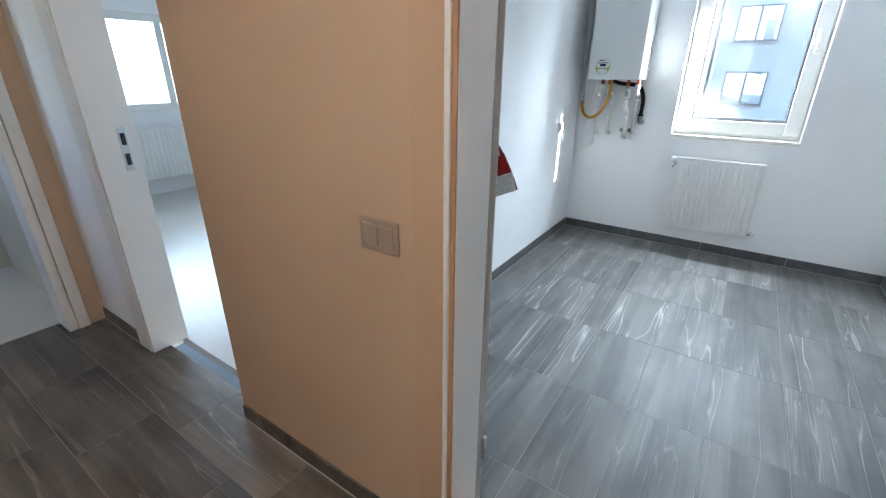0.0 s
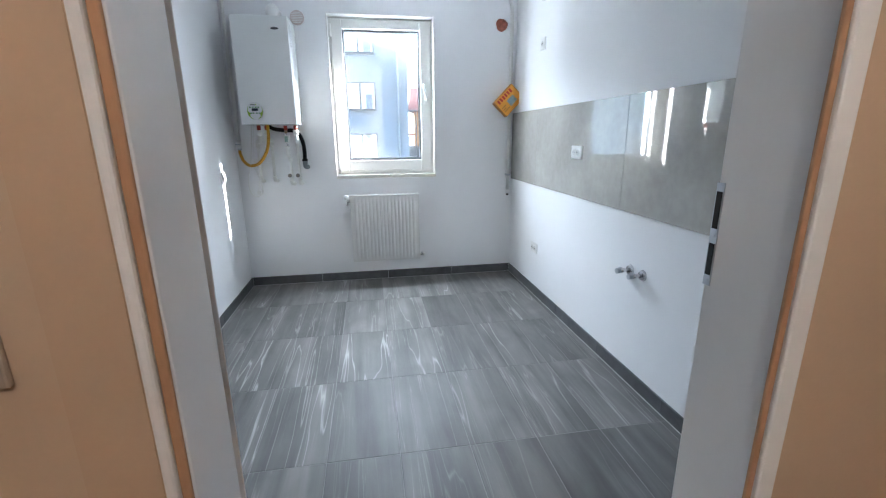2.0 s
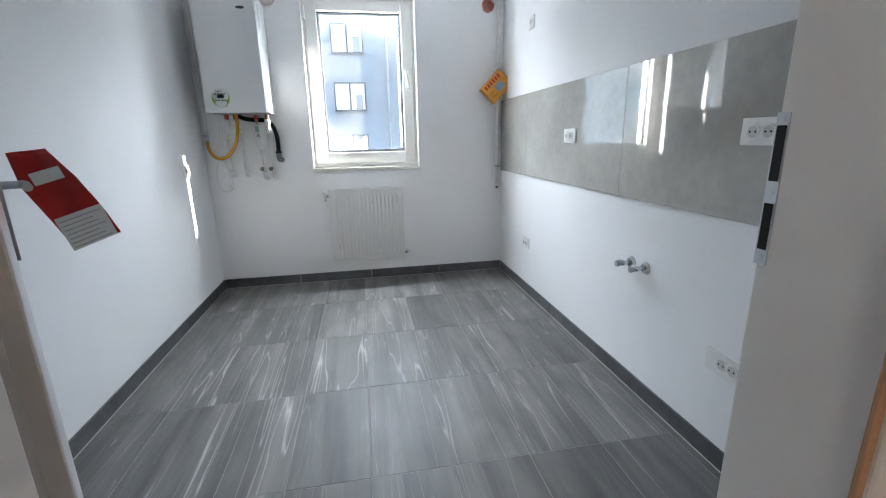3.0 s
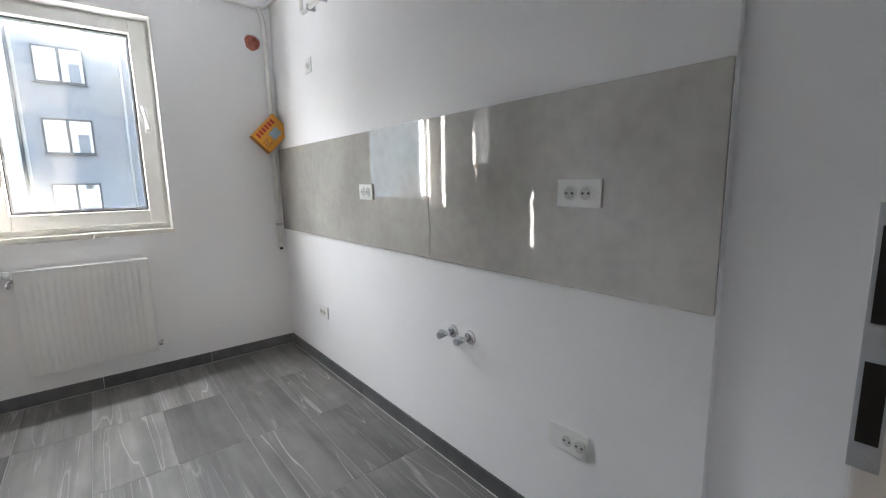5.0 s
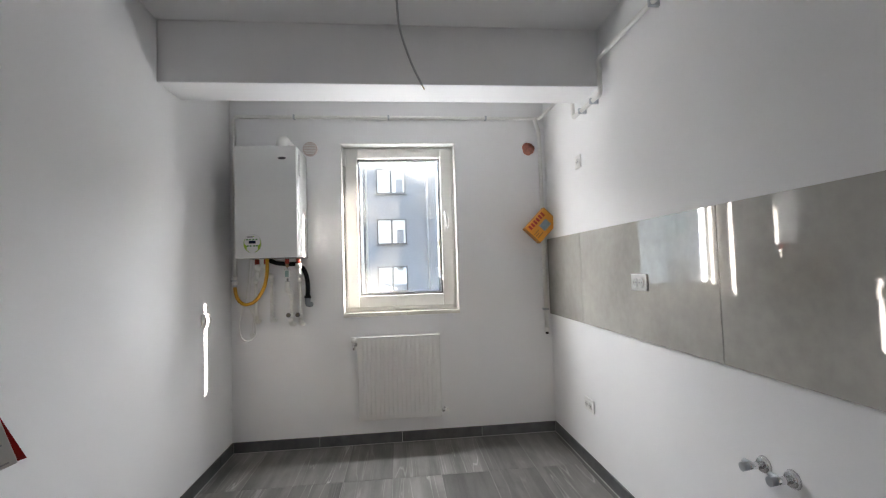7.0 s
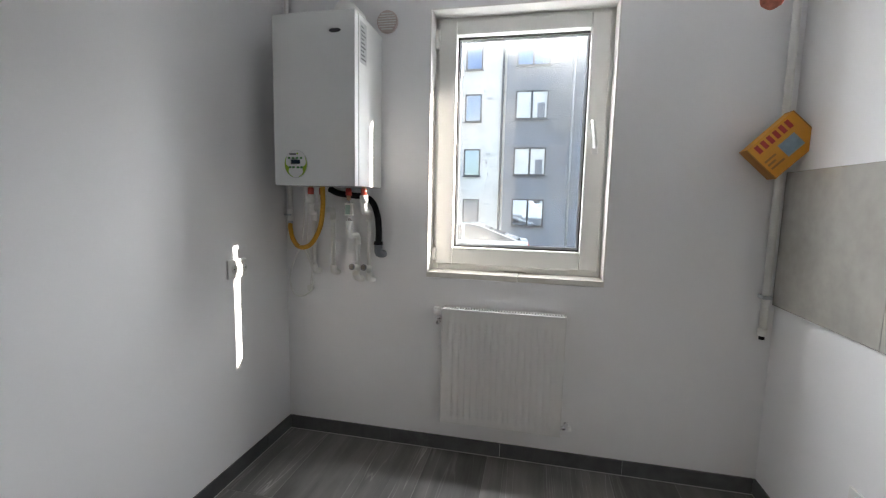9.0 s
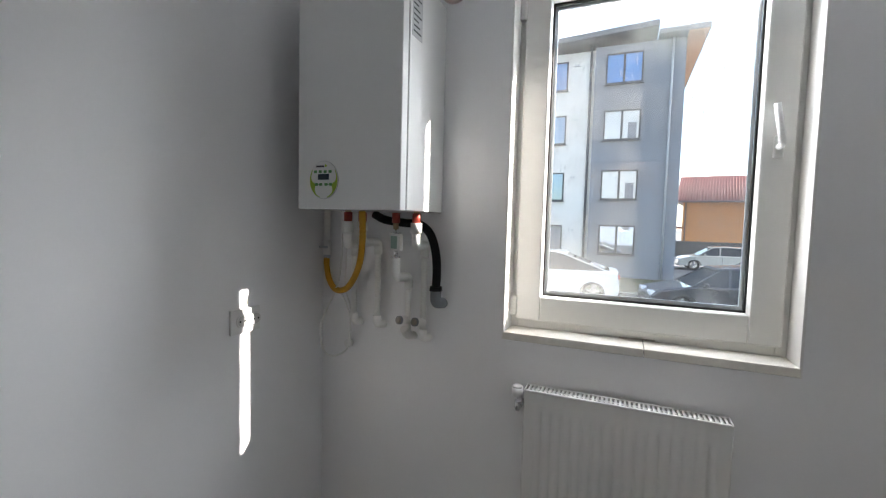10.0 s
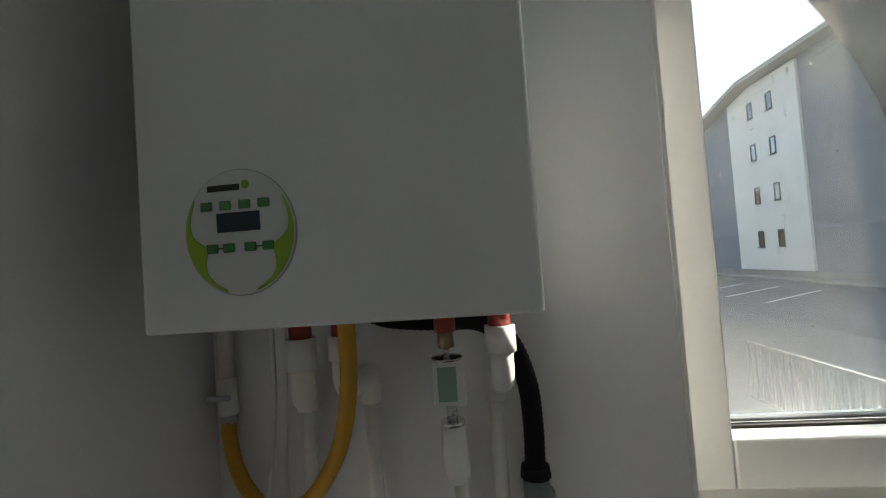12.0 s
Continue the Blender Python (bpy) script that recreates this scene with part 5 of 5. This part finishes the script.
# ---- parked cars ----
def car(label, paint, at, length, height, style="hatch"):
    """Front towards -x, resting on z = 0."""
    ob = thing("car", label, "car", at, "parked cars")
    L, H, W = length, height, 1.80
    r = 0.33 if height < 1.6 else 0.37
    fx, rx = -L / 2 + 0.90, L / 2 - 0.82
    belt = 0.62 * H
    tail = {"hatch": (L / 2 - 0.75, L / 2 - 0.10), "wagon": (L / 2 - 0.45, L / 2 - 0.06), "coupe": (L / 2 - 1.75, L / 2 - 0.25), "suv": (L / 2 - 0.6, L / 2 - 0.08)}[style]
    def arch(cx):
        return [(cx + (r + 0.06) * math.cos(a), 0.30 + (r + 0.06) * math.sin(a)) for a in (math.pi - math.pi * i / 12 for i in range(13))]
    low = [(-L / 2 + 0.05, 0.24)] + [(x, max(z, 0.22)) for x, z in arch(fx)] + [(x, max(z, 0.22)) for x, z in arch(rx)] + [(L / 2 - 0.06, 0.27), (L / 2, 0.48), (L / 2 - 0.03, 0.75), (L / 2 - 0.07, belt + 0.03), (tail[1], belt + 0.06)]
    top = [(-L / 2 + 1.30, belt + 0.03), (-L / 2 + 0.75, belt - 0.05), (-L / 2 + 0.22, belt - 0.17), (-L / 2 + 0.03, 0.55), (-L / 2, 0.40)]
    bm = B()
    outline = low + top
    steps = [(-W / 2 + 0.0, 0.10), (-W / 2 + 0.035, 0.03), (-W / 2 + 0.11, 0.0), (W / 2 - 0.11, 0.0), (W / 2 - 0.035, 0.03), (W / 2, 0.10)]
    rings = []
    for y, inset in steps:
        ring = []
        for x, z in outline:
            k = max(0.0, (z - 0.45) / max(belt - 0.45, 0.01))
            ring.append(bm.verts.new((x * (1 - inset * 0.25), y, z - inset * 0.55 * min(1.0, k))))
        rings.append(ring)
    n = len(outline)
    for a, b in zip(rings, rings[1:]):
        for i in range(n):
            j = (i + 1) % n
            bm.faces.new((a[i], a[j], b[j], b[i])).smooth = False
    bm.faces.new(rings[0]), bm.faces.new(rings[-1][::-1])
    body = part("body", bm, paint, ob, local=True)
    ws, rf = (-L / 2 + 1.15, belt + 0.02), (-L / 2 + 1.95, H - 0.03)
    cab = [ws, rf, (rf[0] + 0.7, H), (tail[0] - 0.25, H - 0.03), (tail[0], H - 0.08), (tail[1], belt + 0.03)]
    def house(bm, poly, grow):
        a = [bm.verts.new((x, -W / 2 + 0.06 + 0.24 * max(0, (z - belt)) / (H - belt) * 0.9 - grow, z)) for x, z in poly]
        b = [bm.verts.new((x, W / 2 - 0.06 - 0.24 * max(0, (z - belt)) / (H - belt) * 0.9 + grow, z)) for x, z in poly]
        for i in range(len(poly)):
            j = (i + 1) % len(poly)
            bm.faces.new((a[i], a[j], b[j], b[i]))
        bm.faces.new(a[::-1]), bm.faces.new(b)
        return bm
    part("glasshouse", house(B(), cab, 0.0), CARGLASS, ob, "dark tinted windows", local=True)
    bm = B()
    def side_y(z):
        return W / 2 - 0.06 - 0.216 * max(0, (z - belt)) / (H - belt)
    for s in (-1, 1):
        for (x0, z0), (x1, z1), wd in ((ws, rf, 0.07), ((-0.05, belt), (0.0, H - 0.05), 0.06), ((tail[0] - 0.65, belt), (tail[0] - 0.75, H - 0.06), 0.07), ((tail[1] - 0.06, belt + 0.02), (tail[0] - 0.02, H - 0.09), 0.11)):
            p = [(x0 - wd / 2, z0), (x0 + wd / 2, z0), (x1 + wd / 2, z1), (x1 - wd / 2, z1)]
            vs = [bm.verts.new((x, s * (side_y(z) + 0.006), z)) for x, z in p] + [bm.verts.new((x, s * (side_y(z) - 0.02), z)) for x, z in p]
            for q in ((0, 1, 2, 3), (4, 5, 6, 7), (0, 1, 5, 4), (1, 2, 6, 5), (2, 3, 7, 6), (3, 0, 4, 7)):
                bm.faces.new([vs[i] for i in q])
    part("pillars", bm, paint, ob, local=True)
    bm = B()
    rp = [(rf[0] - 0.08, H - 0.06), (rf[0] + 0.7, H - 0.015), (tail[0] - 0.25, H - 0.045), (tail[0] + 0.03, H - 0.10), (tail[0] + 0.03, H - 0.05), (tail[0] - 0.25, H + 0.01), (rf[0] + 0.7, H + 0.03), (rf[0], H - 0.01)]
    house(bm, rp, 0.015)
    part("roof_panel", bm, paint, ob, local=True)
    for x in (fx, rx):
        for s in (-1, 1):
            y0 = s * (W / 2 - 0.20)
            bm = B()
            prof = [(r - 0.10, -0.09), (r - 0.02, -0.10), (r, -0.07), (r, 0.07), (r - 0.02, 0.10), (r - 0.10, 0.09)]
            ringv = []
            for i in range(24):
                a = 2 * math.pi * i / 24
                ringv.append([bm.verts.new((x + q * math.cos(a), y0 + s * 0.1 + d, r + q * math.sin(a))) for q, d in prof])
            for i in range(24):
                for k in range(len(prof)):
                    kk = (k + 1) % len(prof)
                    bm.faces.new((ringv[i][k], ringv[(i + 1) % 24][k], ringv[(i + 1) % 24][kk], ringv[i][kk])).smooth = True
            wheel = part("wheel", bm, TYRE, ob, local=True)
            bm = B()
            ya, yb = y0 + s * 0.14, y0 + s * 0.165
            cyl(bm, (x, ya, r), (x, yb, r), 0.06, seg=12)
            for k in range(5):
                a = 2 * math.pi * k / 5 + 0.3
                c, sn = math.cos(a), math.sin(a)
                v = [bm.verts.new((x + q * c - d * sn, yy, r + q * sn + d * c)) for yy in (ya, yb) for q, d in ((0.04, -0.04), (r - 0.11, -0.03), (r - 0.11, 0.03), (0.04, 0.04))]
                for q in ((0, 1, 2, 3), (4, 5, 6, 7), (0, 1, 5, 4), (1, 2, 6, 5), (2, 3, 7, 6), (3, 0, 4, 7)):
                    bm.faces.new([v[i] for i in q])
            part("rim", bm, ALLOY, wheel, "five-spoke alloy rim", local=True)
    for s in (-1, 1):
        part("tail_lamp", box(B(), (L / 2 - 0.28, s * (W / 2 - 0.30) - 0.24, belt - 0.20), (L / 2 - 0.015, s * (W / 2 - 0.30) + 0.24, belt - 0.04), 0.03), TAILRED, ob, local=True)
        part("head_lamp", box(B(), (-L / 2 + 0.04, s * (W / 2 - 0.33) - 0.22, 0.58), (-L / 2 + 0.36, s * (W / 2 - 0.33) + 0.22, 0.70), 0.03), HEADLAMP, ob, local=True)
        part("mirror", box(B(), (-L / 2 + 1.42, s * (W / 2 + 0.02) - 0.09, belt + 0.02), (-L / 2 + 1.54, s * (W / 2 + 0.02) + 0.09, belt + 0.14), 0.03), paint, ob, local=True)
        for x in (0.02, tail[0] - 0.62):
            part("door_handle", box(B(), (x - 0.16, s * (W / 2 - 0.012) - 0.012, belt - 0.13), (x, s * (W / 2 - 0.012) + 0.012, belt - 0.10), 0.006), paint, ob, local=True)
            part("door_gap", box(B(), (x + 0.05, s * (W / 2 - 0.028) - 0.03, 0.30), (x + 0.062, s * (W / 2 - 0.028) + 0.03, belt - 0.06)), SEAM, ob, local=True)
    part("number_plate", box(B(), (L / 2 - 0.012, -0.26, 0.62), (L / 2 + 0.006, 0.26, 0.73)), PAPER, ob, local=True)
    part("bumper_trim", box(B(), (L / 2 - 0.10, -W / 2 + 0.15, 0.26), (L / 2 + 0.012, W / 2 - 0.15, 0.40), 0.02), SEAM, ob, local=True)
    return ob


car("white sloping-roof sport utility car, parked", CARWHITE, pose(-2.55, 18.9, ZG, 0, 0, 3), 4.85, 1.66, "coupe")
car("pale cream estate car parked by the fence", CARCREAM, pose(5.45, 34.8, ZG, 0, 0, 3), 4.7, 1.48, "wagon")
car("black hatchback parked on the asphalt", CARBLACK, pose(2.7, 18.1, ZG, 0, 0, 9), 4.3, 1.44, "hatch")
car("dark grey estate car parked behind the hatchback", CARDARK, pose(5.65, 24.0, ZG, 0, 0, 16), 4.7, 1.62, "suv")
car("white hatchback parked near the gabled block", CARWHITE, pose(13.9, 37.6, ZG, 0, 0, 36), 4.1, 1.5, "hatch")
car("dark saloon parked by the fence", CARBLACK, pose(10.9, 38.6, ZG, 0, 0, 20), 4.5, 1.42, "hatch")

# ---- floors, their tiles and skirting ----
floor = fixed("floor", box(B(), (XL, 1.18, -0.12), (XR + 0.025, YN, -0.0012)), GROUT, "grey streaked porcelain tile floor of the kitchen", "floor")
floor_hall = fixed("floor_hall", box(B(), (-3.12, -0.8, -0.12), (1.9, 1.1785, -0.0012)), GROUT, "brown-grey porcelain tile floor of the hall", "floor")
tile_cache = {}


def tile(parent, x0, x1, y0, y1, mat, along_x, z=0.0):
    g = 0.0016
    w, h = (x1 - x0) - 2 * g, (y1 - y0) - 2 * g
    a, b = (h, w) if along_x else (w, h)
    key = (round(a, 4), round(b, 4), mat.name)
    if key not in tile_cache:
        bm = B()
        c = 0.0012
        lo = [bm.verts.new((sx * a / 2, sy * b / 2, -0.008)) for sx, sy in ((-1, -1), (1, -1), (1, 1), (-1, 1))]
        mi = [bm.verts.new((sx * a / 2, sy * b / 2, -c)) for sx, sy in ((-1, -1), (1, -1), (1, 1), (-1, 1))]
        hi = [bm.verts.new((sx * (a / 2 - c), sy * (b / 2 - c), 0)) for sx, sy in ((-1, -1), (1, -1), (1, 1), (-1, 1))]
        for p, q in ((lo, mi), (mi, hi)):
            for i in range(4):
                bm.faces.new((p[i], p[(i + 1) % 4], q[(i + 1) % 4], q[i]))
        bm.faces.new(hi)
        me = bpy.data.meshes.new("tile")
        bm.to_mesh(me), bm.free()
        me.materials.append(mat)
        tile_cache[key] = me
    ob = new("tile", tile_cache[key])
    ob.parent = parent
    ob.matrix_basis = pose((x0 + x1) / 2, (y0 + y1) / 2, z + random.uniform(-0.0003, 0.0003), 0, 0, (90 if along_x else 0) + (180 if random.random() < 0.5 else 0))
    return ob


xs = [XL] + [round(-0.97 + 0.3 * i, 3) for i in range(8)] + [XR]
ys = [1.181, 1.53, 2.13, 2.73, 3.33, 3.93, YN]
for y0, y1 in zip(ys, ys[1:]):
    for x0, x1 in zip(xs, xs[1:]):
        tile(floor, x0, x1, y0, y1, TILE, False)
tile(floor, XR, XR + 0.025, 1.26, 1.575, TILE, False)
hy = [-0.8, -0.62, -0.32, -0.02, 0.28, 0.58, 0.88, 1.178]
for r, (y0, y1) in enumerate(zip(hy, hy[1:])):
    hx_ = [-3.12] + [round(-2.85 + 0.6 * i + 0.2 * (r % 3), 3) for i in range(8)] + [1.9]
    for x0, x1 in zip(hx_, hx_[1:]):
        tile(floor_hall, x0, x1, y0, y1, HALLTILE, True)

SK = 0.075


def skirting(name, label, axis, fixed_at, a, b, out, mat=SKIRT):
    """Skirting tiles 0.6 m long on a wall; out: the way into the room."""
    base = tagged(new(name), label, "baseboard", kind="structure")
    n = 0
    u = a
    while u < b - 0.01:
        v = min(u + 0.6, b)
        bm = B()
        if axis == "x":
            box(bm, (-(v - u) / 2 + 0.001, min(0.0005 * out, 0.009 * out), 0.0), ((v - u) / 2 - 0.001, max(0.0005 * out, 0.009 * out), SK), 0.001, 1)
            m = pose((u + v) / 2, fixed_at, 0.001)
        else:
            box(bm, (-(v - u) / 2 + 0.001, min(0.0005 * out, 0.009 * out), 0.0), ((v - u) / 2 - 0.001, max(0.0005 * out, 0.009 * out), SK), 0.001, 1)
            m = pose(fixed_at, (u + v) / 2, 0.001, 0, 0, 90)
        finish("skirting_tile", bm, mat, base, m)
        u = v
    bead = box(B(), (a, min(0.0095 * out, 0.0135 * out), -0.001), (b, max(0.0095 * out, 0.0135 * out), 0.0022))
    finish("grout_bead", bead, PALEGROUT, base, pose(0, fixed_at, 0) if axis == "x" else pose(fixed_at, 0, 0, 0, 0, 90))
    return base


skirting("baseboard", "dark grey porcelain skirting below the window", "x", YN, XL + 0.011, XR - 0.011, -1)
skirting("baseboard", "dark grey porcelain skirting of the side wall", "y", XL, YS, YN, -1)
skirting("baseboard", "dark grey porcelain skirting under the backsplash wall", "y", XR, 1.575, YN, 1)
skirting("baseboard", "brown porcelain skirting of the peach hall wall", "x", YH, -1.48, DX0 - 0.065, -1, HALLTILE)
skirting("baseboard", "brown porcelain skirting of the hall wall", "x", YH, -2.96, -2.45, -1, HALLTILE)
skirting("baseboard", "brown porcelain skirting of the hall wall", "x", YH, DX1 + 0.07, 1.9, -1, HALLTILE)
